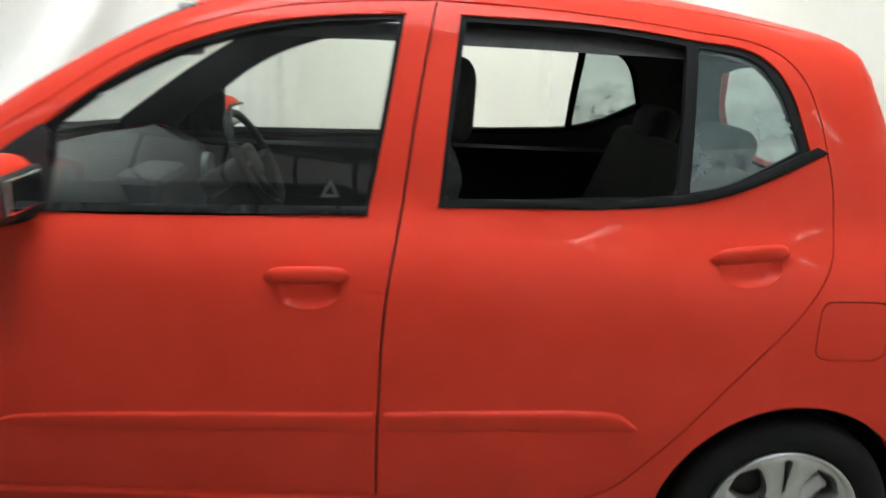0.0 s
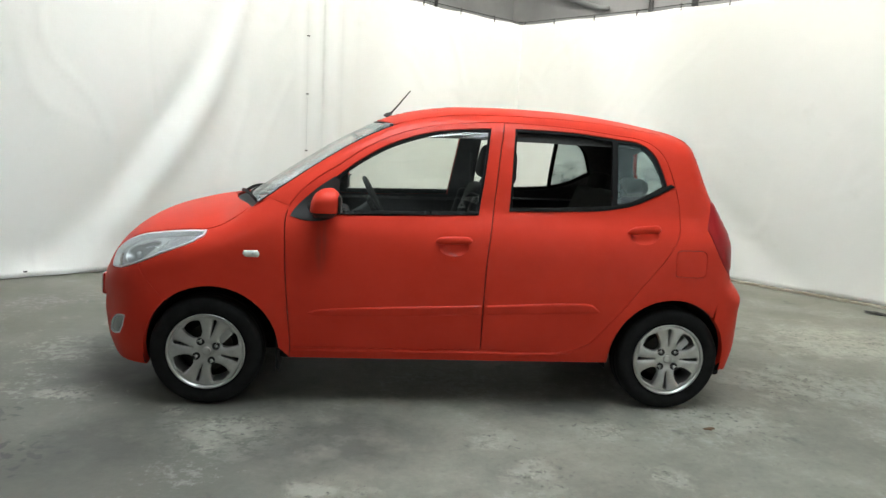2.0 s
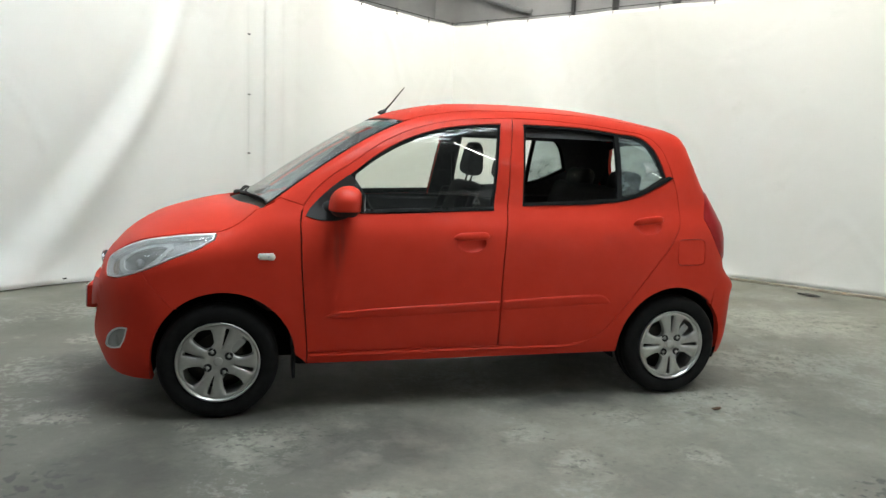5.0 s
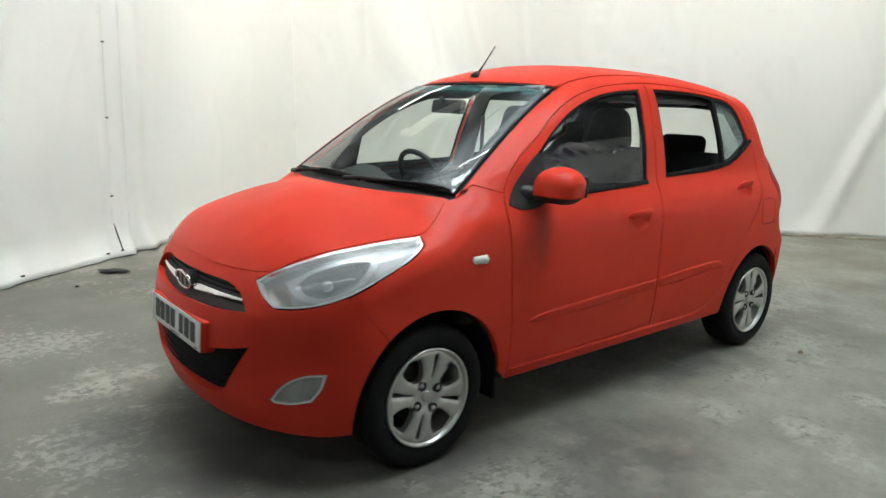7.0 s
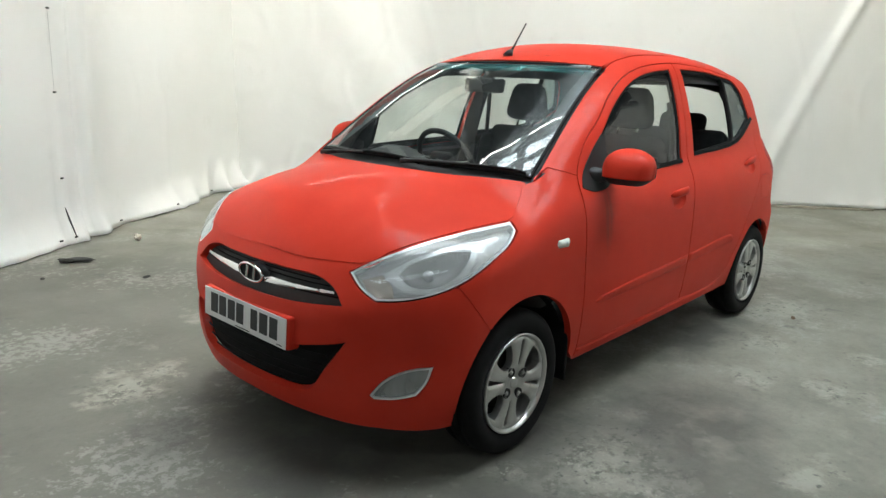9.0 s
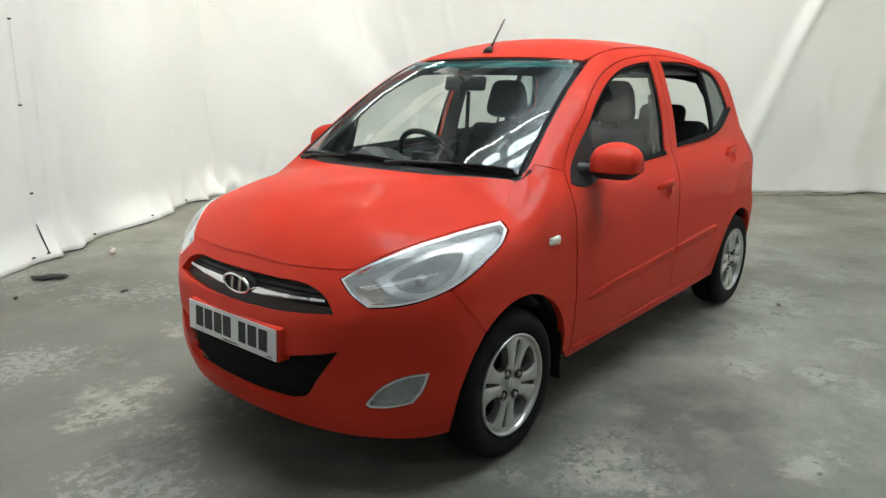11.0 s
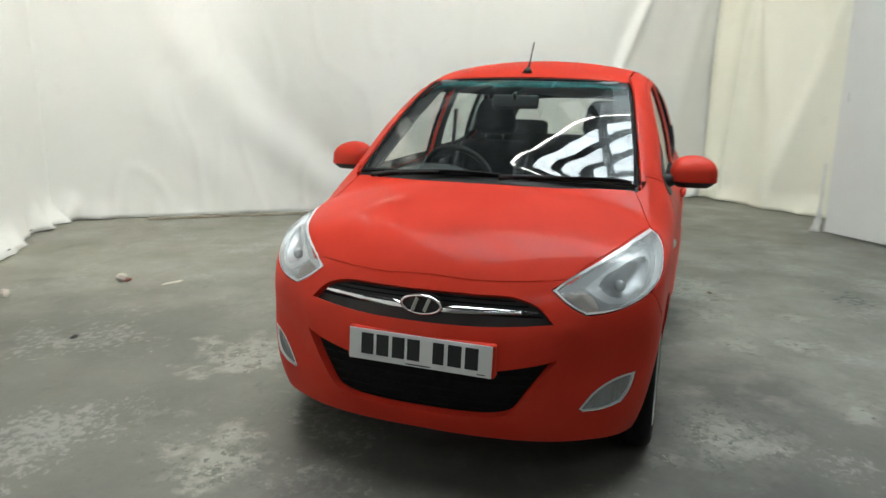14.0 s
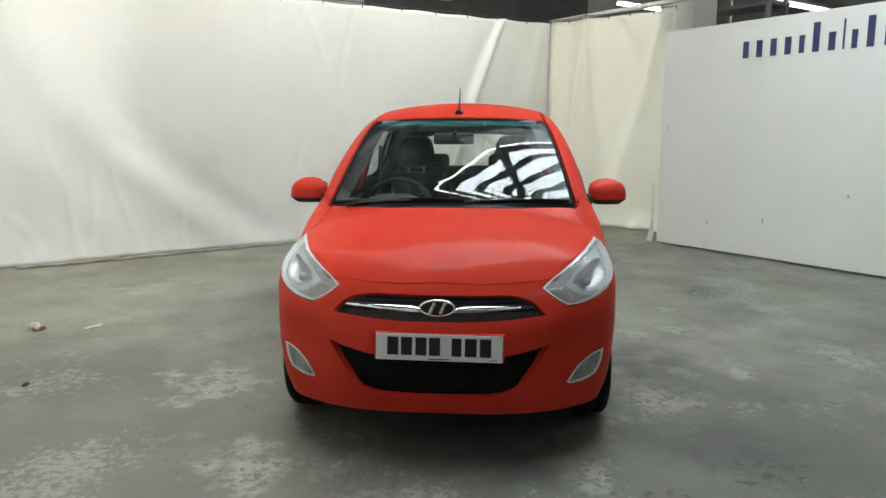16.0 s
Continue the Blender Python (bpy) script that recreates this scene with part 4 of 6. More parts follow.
# number plate, with plain bars for its characters
part("plate_holder", box("plate_holder", 0.05, 0.535, 0.118, 0.008, (0.028, 0, 0)), PAINT, bumper, m=pose(-1.850, -0.010, 0.502, 0.6, 3, 0))
plate = part("number_plate", box("number_plate", 0.004, 0.52, 0.111, 0.0018), PLATE, car, "white number plate with black bars", pose(-1.851, -0.010, 0.502, 0.6, 3, 0))
for y, w in ((0.190, 0.046), (0.133, 0.046), (0.074, 0.046), (0.018, 0.046), (-0.072, 0.040), (-0.130, 0.048), (-0.190, 0.046)):
    part("plate_bar", box("plate_bar", 0.002, w, 0.075, 0.0006, (-0.0028, y, 0.004)), INK, plate)
part("plate_bar", box("plate_bar", 0.002, 0.09, 0.004, 0.0005, (-0.0028, 0.0, -0.048)), INK, plate)
part("plate_bar", box("plate_bar", 0.002, 0.03, 0.003, 0.0005, (-0.0028, -0.225, -0.046)), INK, plate)
# fog lamps
fogs = both("fog_lamp", panel("fog_lamp", shrunk(fog_ring, -0.002), "nose", lift=-0.012, depth=0, step=0.012, dome=-0.026, round_over=0.06, raw=True), SMOKE, car, "clear front fog lamp")
both("fog_trim", panel("fog_trim", shrunk(fog_ring, 0.002), "nose", [shrunk(fog_ring, 0.008)], lift=-0.001, depth=0.02, step=0.01, raw=True), BEZEL, fogs)
both("fog_lens", panel("fog_lens", shrunk(fog_ring, 0.006), "nose", lift=-0.010, depth=0, step=0.015, dome=0.006, round_over=0.03, raw=True), FOG_GLASS, fogs)
# headlamps: silver tub, dished reflector, indicator, lens
BOWL_OUT = smoothed(nose((-1.656, -0.533, 0.741), (-1.652, -0.591, 0.703), (-1.627, -0.643, 0.686), (-1.565, -0.708, 0.693), (-1.497, -0.746, 0.723), (-1.431, -0.749, 0.781), (-1.385, -0.723, 0.825), (-1.393, -0.693, 0.841), (-1.455, -0.659, 0.836), (-1.562, -0.606, 0.802)), 0.010, 75)
BOWL_IN = smoothed(nose((-1.632, -0.578, 0.745), (-1.629, -0.612, 0.717), (-1.604, -0.662, 0.702), (-1.553, -0.710, 0.713), (-1.500, -0.736, 0.744), (-1.439, -0.732, 0.798), (-1.409, -0.712, 0.825), (-1.444, -0.687, 0.829), (-1.540, -0.636, 0.803), (-1.596, -0.592, 0.776)), 0.010, 75)
IND = smoothed(nose((-1.700, -0.472, 0.716), (-1.662, -0.527, 0.738), (-1.662, -0.573, 0.707), (-1.668, -0.594, 0.666), (-1.698, -0.542, 0.658), (-1.705, -0.506, 0.682)), 0.01)
lamps = both("headlamp", panel("headlamp", shrunk(hl_ring, 0.004), "nose", [shrunk(BOWL_IN, -0.001), IND], lift=-0.030, depth=0, step=0.014, raw=True), SILVER, car, "large swept-back clear headlamp")
both("headlamp_rim", panel("headlamp_rim", shrunk(hl_ring, 0.0025), "nose", [shrunk(hl_ring, 0.009)], lift=-0.002, depth=0.034, step=0.012, raw=True), BEZEL, lamps)
both("headlamp_lens", panel("headlamp_lens", shrunk(hl_ring, 0.004), "nose", lift=-0.003, depth=0, step=0.02, dome=0.006, round_over=0.04, raw=True), LAMP_GLASS, lamps)
both("reflector_bezel", panel("reflector_bezel", BOWL_OUT, "nose", [BOWL_IN], lift=-0.022, depth=0.012, step=0.009, raw=True), BEZEL, lamps, "pale band round the reflector")
both("reflector", panel("reflector", shrunk(BOWL_IN, -0.002), "nose", lift=-0.024, depth=0.0, step=0.010, dome=-0.055, round_over=0.075, raw=True), SMOKE, lamps, "grey dished reflector")
shield_at = Vector(skin(nose((-1.565, -0.65, 0.752)), "nose", -0.052)[0])
both("bulb_shield", from_bm("bulb_shield", ball(0.020, shield_at), True), SMOKE, lamps)
both("indicator", panel("indicator", shrunk(IND, -0.001), "nose", lift=-0.028, depth=0.004, step=0.010, dome=-0.022, round_over=0.03, raw=True), AMBER, lamps, "faintly amber indicator")

# ---- tail ----
LAMP_T = [(1.392, 1.133), (1.43, 1.10), (1.475, 1.017), (1.512, 0.922), (1.530, 0.83), (1.530, 0.74), (1.510, 0.732), (1.437, 0.803), (1.352, 0.972)]
both("tail_lamp", panel("tail_lamp", LAMP_T, "side", lift=0.0, depth=0.03, step=0.02, gap=0.002, dome=0.008, round_over=0.03), REDLENS, car, "red tail lamp")
HATCH_HALF = tail((1.40, 0.0, 1.44), (1.38, -0.3, 1.42), (1.33, -0.46, 1.385), (1.36, -0.575, 1.30), (1.40, -0.62, 1.135), (1.48, -0.64, 1.02), (1.53, -0.67, 0.90), (1.55, -0.67, 0.735), (1.60, -0.52, 0.665), (1.67, 0.0, 0.665))
HGLASS_HALF = tail((1.42, 0.0, 1.375), (1.40, -0.3, 1.365), (1.38, -0.42, 1.340), (1.42, -0.50, 1.20), (1.48, -0.52, 1.06), (1.51, -0.45, 1.035), (1.54, 0.0, 1.025))
hglass = smoothed(mirror_ring(HGLASS_HALF), 0.02)
hatch = part("tailgate", panel("tailgate", mirror_ring(HATCH_HALF), "tail", [hglass], depth=0.03, step=0.04), PAINT, car, "red tailgate")
part("tailgate_trim", panel("tailgate_trim", mirror_ring(HATCH_HALF), "tail", [shrunk(hglass, 0.006)], lift=-0.034, depth=0, step=0.06, gap=0.004), TRIM, hatch)
part("rear_window", panel("rear_window", shrunk(hglass, -0.004), "tail", lift=-0.006, depth=0, step=0.05, raw=True), GLASS, hatch)
RBUMP = tail((1.72, 0.0, 0.668), (1.65, -0.52, 0.668), (1.58, -0.67, 0.690), (1.535, -0.70, 0.680), (1.520, -0.745, 0.604), (1.535, -0.735, 0.520), (1.552, -0.725, 0.420), (1.556, -0.71, 0.30), (1.552, -0.68, 0.195), (1.60, -0.55, 0.175), (1.68, 0.0, 0.175))
rear_bumper = part("rear_bumper", panel("rear_bumper", mirror_ring(RBUMP), "tail", lift=-0.003, depth=0.03, step=0.04, gap=0.002), PAINT, car, "red rear bumper")
CORNER_PIECE = [(1.434, 0.606), (1.508, 0.692), (1.545, 0.690), (1.575, 0.655), (1.590, 0.58), (1.592, 0.46), (1.585, 0.33), (1.560, 0.22), (1.505, 0.20), (1.499, 0.29)] + arch(1.180, 0.283, 0.318, 8, 42, 6)
both("seam_sheet", panel("seam_sheet", [(1.425, 0.615), (1.500, 0.700), (1.530, 0.694), (1.535, 0.67), (1.46, 0.60), (1.435, 0.50), (1.42, 0.51)], "side", lift=-0.0045, depth=0, step=0.02), PAINT, (rear_bumper, rear_bumper))
both("bumper_corner", panel("bumper_corner", CORNER_PIECE, "side", depth=0.03, step=0.025, gap=0.0015), PAINT, (rear_bumper, rear_bumper))

# ---- wheels ----
def wheel_meshes():
    tyre = turned("tyre", [(0.186, 0.062), (0.196, 0.078), (0.215, 0.086), (0.240, 0.088), (0.258, 0.082), (0.270, 0.070), (0.2755, 0.055), (0.2765, 0.030), (0.2700, 0.028), (0.2700, 0.022),
                           (0.2768, 0.020), (0.277, -0.020), (0.2700, -0.022), (0.2700, -0.028), (0.2765, -0.030), (0.2755, -0.055), (0.270, -0.070), (0.258, -0.082), (0.240, -0.088), (0.215, -0.086), (0.186, -0.070)], 72)
    rim = turned("rim", [(0.1865, 0.066), (0.191, 0.078), (0.1915, 0.084), (0.188, 0.087), (0.183, 0.085), (0.179, 0.074), (0.170, 0.060), (0.160, 0.02), (0.160, -0.07), (0.19, -0.08)], 64)
    # the face: a shallow dish with four slots and four windows cut out of it
    def hole(pts, turn):
        c, s = math.cos(turn), math.sin(turn)
        return smoothed([(x * c - y * s, x * s + y * c) for x, y in pts], 0.006, 60)
    slot = [(0.072, -0.0018), (0.160, -0.0100), (0.165, 0.0), (0.160, 0.0100), (0.072, 0.0018)]
    window = [(0.077, -0.013), (0.089, -0.027), (0.108, -0.037), (0.132, -0.045), (0.153, -0.046), (0.1690, 0.0), (0.153, 0.046), (0.132, 0.045), (0.108, 0.037), (0.089, 0.027), (0.077, 0.013), (0.074, 0.0)]
    holes = [hole(slot, k * math.pi / 2) for k in range(4)] + [hole(window, (k + 0.5) * math.pi / 2) for k in range(4)]
    a = np.linspace(0, 2 * np.pi, 72, endpoint=False)
    ring = np.stack([0.182 * np.cos(a), 0.182 * np.sin(a)], 1)
    v, tri = filled(ring, holes, 0.007)
    r = np.hypot(v[:, 0], v[:, 1])
    ang = np.arctan2(v[:, 1], v[:, 0])
    near = np.min([nearest(v, h) for h in holes], axis=0)
    y = 0.078 - 0.012 * np.clip((0.09 - r) / 0.05, 0, 1) ** 2 - 0.010 * np.clip((r - 0.16) / 0.022, 0, 1) ** 2 - 0.007 * (1 - np.clip(near / 0.014, 0, 1)) ** 2
    p = np.stack([v[:, 0], y, v[:, 1]], 1)
    verts, faces = list(p), []
    for t in tri:
        n = np.cross(p[t[1]] - p[t[0]], p[t[2]] - p[t[0]])
        faces.append(tuple(t) if n[1] > 0 else tuple(t[::-1]))
    have = {(f[i], f[(i + 1) % 3]) for f in faces for i in range(3)}
    low = {}
    for f in list(faces):
        for i in range(3):
            e = (f[i], f[(i + 1) % 3])
            if (e[1], e[0]) not in have:
                for q in e:
                    if q not in low:
                        low[q] = (q, len(verts))
                        verts += [p[q] * (0.985, 1, 0.985) - (0, 0.030, 0)]
                faces.append((low[e[1]][0], low[e[0]][0], low[e[0]][1], low[e[1]][1]))
    face = mesh_of("spoked_face", verts, faces)
    face.set_sharp_from_angle(angle=radians(38))
    nut = turned("nut_well", [(0.0085, 0.0740), (0.0165, 0.0745), (0.0190, 0.0770), (0.0195, 0.060)], 18)
    bolt = turned("wheel_nut", [(0.0, 0.0785), (0.0050, 0.0782), (0.0076, 0.0765), (0.0080, 0.0720), (0.0110, 0.0720)], 12)
    cap = turned("centre_cap", [(0.0, 0.0735), (0.016, 0.0728), (0.021, 0.0705), (0.023, 0.060)], 32)
    disc = turned("brake_disc", [(0.0, 0.030), (0.06, 0.030), (0.065, 0.012), (0.115, 0.012), (0.118, 0.008), (0.118, -0.005), (0.0, -0.005)], 40)
    drum = turned("wheel_back", [(0.0, -0.03), (0.158, -0.03), (0.158, -0.06)], 40)
    caliper = box("brake_caliper", 0.045, 0.040, 0.085, 0.010)
    for me, m in ((caliper, NUT), (tyre, RUBBER), (rim, ALLOY), (face, ALLOY), (nut, BLACK), (bolt, NUT), (cap, ALLOY), (disc, IRON), (drum, BLACK)):
        me.materials.append(m)
    return tyre, rim, face, nut, cap, disc, drum, bolt, caliper


W = wheel_meshes()
HUB_Z = 0.277


def wheel(x, side, spin):
    """side: -1 left, 1 right."""
    hub = part("wheel", W[1], None, car, "silver alloy wheel with four pairs of spokes and a black tyre",
               pose(x, side * 0.688, HUB_Z) @ (pose(0, 0, 0, 0, 0, 180) if side < 0 else pose(0, 0, 0)) @ pose(0, 0, 0, 0, spin, 0))
    part("tyre", W[0], None, hub, "black tyre")
    part("spoked_face", W[2], None, hub)
    part("centre_cap", W[4], None, hub)
    part("brake_disc", W[5], None, hub)
    part("wheel_back", W[6], None, hub)
    part("brake_caliper", W[8], None, hub, m=pose(0, 0, 0, 0, -spin, 0) @ pose(side * 0.082, 0.028, 0.070, 0, side * 45, 0))
    for k in range(4):
        a = (k + 0.5) * math.pi / 2
        part("nut_well", W[3], None, hub, m=pose(0.055 * math.cos(a), 0, 0.055 * math.sin(a)))
        part("wheel_nut", W[7], None, hub, m=pose(0.055 * math.cos(a), 0, 0.055 * math.sin(a)))


wheel(-1.19, -1, -16)
wheel(1.19, -1, 0)
wheel(-1.19, 1, 30)
wheel(1.19, 1, 12)

# arch liners, floor pan, mud flaps
def liner(x, r, reach):
    verts, faces, n = [], [], 22
    for a in np.linspace(-14, 194, n):
        c, s = r * math.cos(radians(a)), r * math.sin(radians(a))
        verts += [(x + c, -reach, 0.283 + s), (x + c, -0.44, 0.283 + s)]
    for i in range(n - 1):
        faces.append((2 * i, 2 * i + 1, 2 * i + 3, 2 * i + 2))
    inner = [2 * i + 1 for i in range(n)]
    faces.append(tuple(inner))
    return mesh_of("arch_liner", verts, faces)


both("arch_liner", liner(-1.167, 0.334, 0.735), RUBBER, car)
both("arch_liner", liner(1.180, 0.324, 0.725), RUBBER, car)
part("floor_pan", from_bm("floor_pan", box_bm(1.70, 1.44, 0.14, 0.03, (0.0, 0, 0.30))), RUBBER, car)
part("engine_bay", from_bm("engine_bay", box_bm(0.62, 0.86, 0.50, 0.05, (-1.36, 0, 0.46))), RUBBER, car)
part("boot_floor", from_bm("boot_floor", box_bm(0.70, 0.86, 0.35, 0.04, (1.22, 0, 0.40))), RUBBER, car)
both("under_tray", from_bm("under_tray", box_bm(0.24, 0.46, 0.03, 0.01, (-1.55, -0.23, 0.225))), RUBBER, car)
both("mud_flap", from_bm("mud_flap", box_bm(0.014, 0.15, 0.24, 0.006, (-0.845, -0.690, 0.300))), RUBBER, car, "black front mud flap")
both("mud_flap", from_bm("mud_flap", box_bm(0.04, 0.12, 0.28, 0.012, (1.500, -0.632, 0.310))), RUBBER, car, "black rear mud flap")
part("exhaust", rod("exhaust", [(0.75, -0.30, 0.24), (1.2, -0.36, 0.23), (1.60, -0.40, 0.22)], 0.025, 10), IRON, car)

# ---- door mirrors ----
SWEEP = pose(-0.612, -0.80, 0) @ pose(0, 0, 0, 0, 0, 5) @ pose(0.612, 0.80, 0)


def swept(x, y, z):
    """The housings lean back towards their outer ends."""
    return SWEEP @ Vector((x, y, z))


def swept_box(name, sx, sy, sz, bevel, at):
    bm = box_bm(sx, sy, sz, bevel, at)
    bmesh.ops.transform(bm, matrix=SWEEP, verts=bm.verts[:])
    return from_bm(name, bm)


def mirror_shell(lo, hi, grow=0.0):
    """A rounded housing: full and round ahead, cut flat behind; only the part between two heights."""
    verts, faces, n, k = [], [], 26, 20
    for i in range(n + 1):
        w = lo + (hi - lo) * i / n
        for j in range(k):
            a = 2 * math.pi * j / k
            c, s = math.cos(a), math.sin(a)
            fat = (max(0.0, 1 - w ** 2.2)) ** 0.55 if w > 0 else 1 - 0.05 * w * w - 1.1 * max(0.0, -w - 0.52) ** 1.2
            ex = math.copysign(abs(c) ** 0.6, c) * (0.058 if c > 0 else 0.078) * fat
            ey = math.copysign(abs(s) ** 0.6, s) * 0.101 * (fat ** 0.8 if s < 0 else fat)
            verts.append(swept(-0.612 + ex * (1 + grow) + 0.012 * w, -0.844 - ey * (1 + grow), 1.043 + 0.075 * w))
    for i in range(n):
        for j in range(k):
            faces.append((i * k + j, i * k + (j + 1) % k, (i + 1) * k + (j + 1) % k, (i + 1) * k + j))
    faces += [tuple(range(k))[::-1], tuple(range(n * k, (n + 1) * k))]
    return mesh_of("mirror_shell", verts, faces)


mirrors = both("door_mirror", mirror_shell(-0.52, 0.999), PAINT, car, "red door mirror on a black foot")
both("mirror_underside", mirror_shell(-0.86, -0.50, -0.03), BLACK, mirrors)
both("mirror_bezel", swept_box("mirror_bezel", 0.016, 0.176, 0.088, 0.010, (-0.558, -0.846, 1.044)), BLACK, mirrors)
both("mirror_glass", swept_box("mirror_glass", 0.004, 0.150, 0.070, 0.0018, (-0.5492, -0.846, 1.044)), MIRROR, mirrors)
both("mirror_foot", rod("mirror_foot", [(-0.690, -0.700, 1.002), (-0.670, -0.725, 1.004), (-0.645, -0.765, 1.008), (-0.625, -0.80, 1.015)], [0.040, 0.034, 0.024, 0.024], 14), BLACK, mirrors)

# ---- aerial and wipers ----
aerial = part("aerial", rod("aerial", [(-0.325, 0, 1.478), (-0.318, 0, 1.492), (-0.300, 0, 1.505)], [0.026, 0.018, 0.009], 12), BLACK, car, "short black roof aerial")
part("aerial_rod", rod("aerial_rod", [(-0.305, 0, 1.500), (-0.27, 0, 1.541), (-0.193, 0, 1.638)], [0.006, 0.0045, 0.0035], 8), BLACK, aerial)


def wiper(pivot, elbow, end_a, end_b):
    pts = [Vector(p) for p in skin([pivot, elbow], "top", 0.014)]
    arm = part("wiper", rod("wiper", [pts[0], pts[0].lerp(pts[1], 0.3) + Vector((0, 0, 0.006)), pts[1]], [0.011, 0.007, 0.005], 8), BLACK, car, "black windscreen wiper")
    blade = skin([(end_a[0] + t * (end_b[0] - end_a[0]), end_a[1] + t * (end_b[1] - end_a[1])) for t in np.linspace(0, 1, 11)], "top", 0.012)
    part("wiper_blade", rod("wiper_blade", blade, [0.003] + [0.0065] * 9 + [0.003], 6), RUBBER, arm)
    part("wiper_rubber", rod("wiper_rubber", skin([(end_a[0] + t * (end_b[0] - end_a[0]), end_a[1] + t * (end_b[1] - end_a[1])) for t in np.linspace(0, 1, 11)], "top", 0.004), 0.004, 5), RUBBER, arm)


wiper((-1.125, -0.08), (-1.045, -0.36), (-1.095, -0.20), (-0.975, -0.605))
wiper((-1.045, 0.53), (-1.085, 0.20), (-1.055, 0.50), (-1.100, -0.16))

# ---- inside the car ----
def pad(name, sx, sy, sz, bevel, m, mat, parent, label="", puff=0.0):
    bm = box_bm(sx, sy, sz, bevel, segments=4)
    if puff:
        bmesh.ops.subdivide_edges(bm, edges=[e for e in bm.edges if e.calc_length() > 0.1], cuts=4, use_grid_fill=True)
        for v in bm.verts:
            v.co.x += puff * math.copysign(1, v.co.x) * max(0, 1 - (2 * v.co.y / sy) ** 2) * max(0, 1 - (2 * v.co.z / sz) ** 2)
    return part(name, from_bm(name, bm, True), mat, parent, label, m)


def front_seat(y):
    seat = pad("front_seat", 0.11, 0.44, 0.58, 0.05, pose(0.229, y, 0.82, 0, 17, 0), CLOTH, car, "dark cloth front seat", 0.03)
    inv = seat.matrix_basis.inverted()
    pad("cushion", 0.50, 0.48, 0.15, 0.05, inv @ pose(-0.06, y, 0.56, 0, -8, 0), CLOTH, seat)
    for s in (-1, 1):
        pad("bolster", 0.15, 0.09, 0.46, 0.04, inv @ pose(0.20, y + s * 0.20, 0.82, 0, 17, s * 8), CLOTH, seat)
        part("headrest_post", rod("headrest_post", [(0.305, y + s * 0.055, 1.07), (0.338, y + s * 0.055, 1.20)], 0.007, 8), CHROME, seat, m=inv)
    bm = box_bm(0.115, 0.275, 0.200, 0.050, segments=4)
    bmesh.ops.subdivide_edges(bm, edges=[e for e in bm.edges if e.calc_length() > 0.09], cuts=3, use_grid_fill=True)
    for v in bm.verts:
        up = max(0.0, 0.5 + v.co.z / 0.200)
        v.co.y *= 1.0 - 0.26 * up ** 1.6
        v.co.x = v.co.x * (1.0 - 0.35 * up) - 0.012 * up
        v.co.z += 0.016 * (1 - (v.co.y / 0.14) ** 2) * (up - 0.5)
    part("headrest", from_bm("headrest", bm, True), CLOTH, seat, "", inv @ pose(0.342, y, 1.238, 0, 10, 0))


front_seat(-0.335)
front_seat(0.335)
bench = pad("rear_bench", 0.14, 1.18, 0.62, 0.05, pose(0.985, 0, 0.81, 0, 20, 0), CLOTH, car, "dark cloth rear bench", 0.02)
binv = bench.matrix_basis.inverted()
pad("cushion", 0.46, 1.20, 0.16, 0.05, binv @ pose(0.72, 0, 0.55, 0, -8, 0), CLOTH, bench)
for y in (-0.30, 0.30):
    pad("headrest", 0.09, 0.29, 0.14, 0.045, binv @ pose(1.085, y, 1.135, 0, 12, 0), CLOTH, bench, "", 0.01)
part("parcel_shelf", from_bm("parcel_shelf", box_bm(0.34, 1.12, 0.03, 0.01, (1.29, 0, 1.005))), TRIM, car)
dash_v, dash_f = [], []
DASH_LINE = [(-1.06, 0.96), (-0.98, 0.990), (-0.86, 0.995), (-0.74, 0.985), (-0.66, 0.950), (-0.635, 0.88), (-0.62, 0.78), (-0.66, 0.66), (-0.74, 0.52), (-1.06, 0.50)]
ys = np.linspace(-0.70, 0.70, 29)
for y in ys:
    hood = 0.052 * math.exp(-((y - 0.36) / 0.17) ** 4)
    for x, z in DASH_LINE:
        lift = hood * max(0.0, 1 - abs(x + 0.74) / 0.16)
        squeeze = 0.92 if z > 0.93 else 1.0
        dash_v.append((x + 0.10 * (abs(y) / 0.7) ** 3 * (x < -0.8), y * squeeze, z + lift))
n = len(DASH_LINE)
for i in range(len(ys) - 1):
    for j in range(n):
        dash_f.append((i * n + j, i * n + (j + 1) % n, (i + 1) * n + (j + 1) % n, (i + 1) * n + j))
dash_f += [tuple(range(n))[::-1], tuple(range((len(ys) - 1) * n, len(ys) * n))]
dashboard = part("dashboard", mesh_of("dashboard", dash_v, dash_f), DASH, car, "dark grey dashboard")
part("centre_console", from_bm("centre_console", box_bm(0.20, 0.30, 0.42, 0.03, (-0.63, 0, 0.74))), DASH, dashboard)
for y in (-0.60, -0.09, 0.09, 0.60):
    part("air_vent", turned("air_vent", [(0.0, 0.012), (0.038, 0.012), (0.046, 0.018), (0.050, 0.008), (0.050, -0.01)], 20), METAL_GREY, dashboard, m=pose(-0.615, y, 0.86, 0, 0, -90))
wheel_m = pose(-0.360, 0.35, 0.935, 0, 62, 0)
a = np.linspace(0, 2 * np.pi, 41)
steer = part("steering_wheel", rod("steering_wheel", [(0.182 * math.cos(t), 0.182 * math.sin(t), 0) for t in a], 0.015, 10), BLACK, car, "black three-spoke steering wheel", wheel_m)
part("steering_hub", from_bm("steering_hub", box_bm(0.13, 0.15, 0.05, 0.02, (0, 0, -0.025)), True), BLACK, steer)
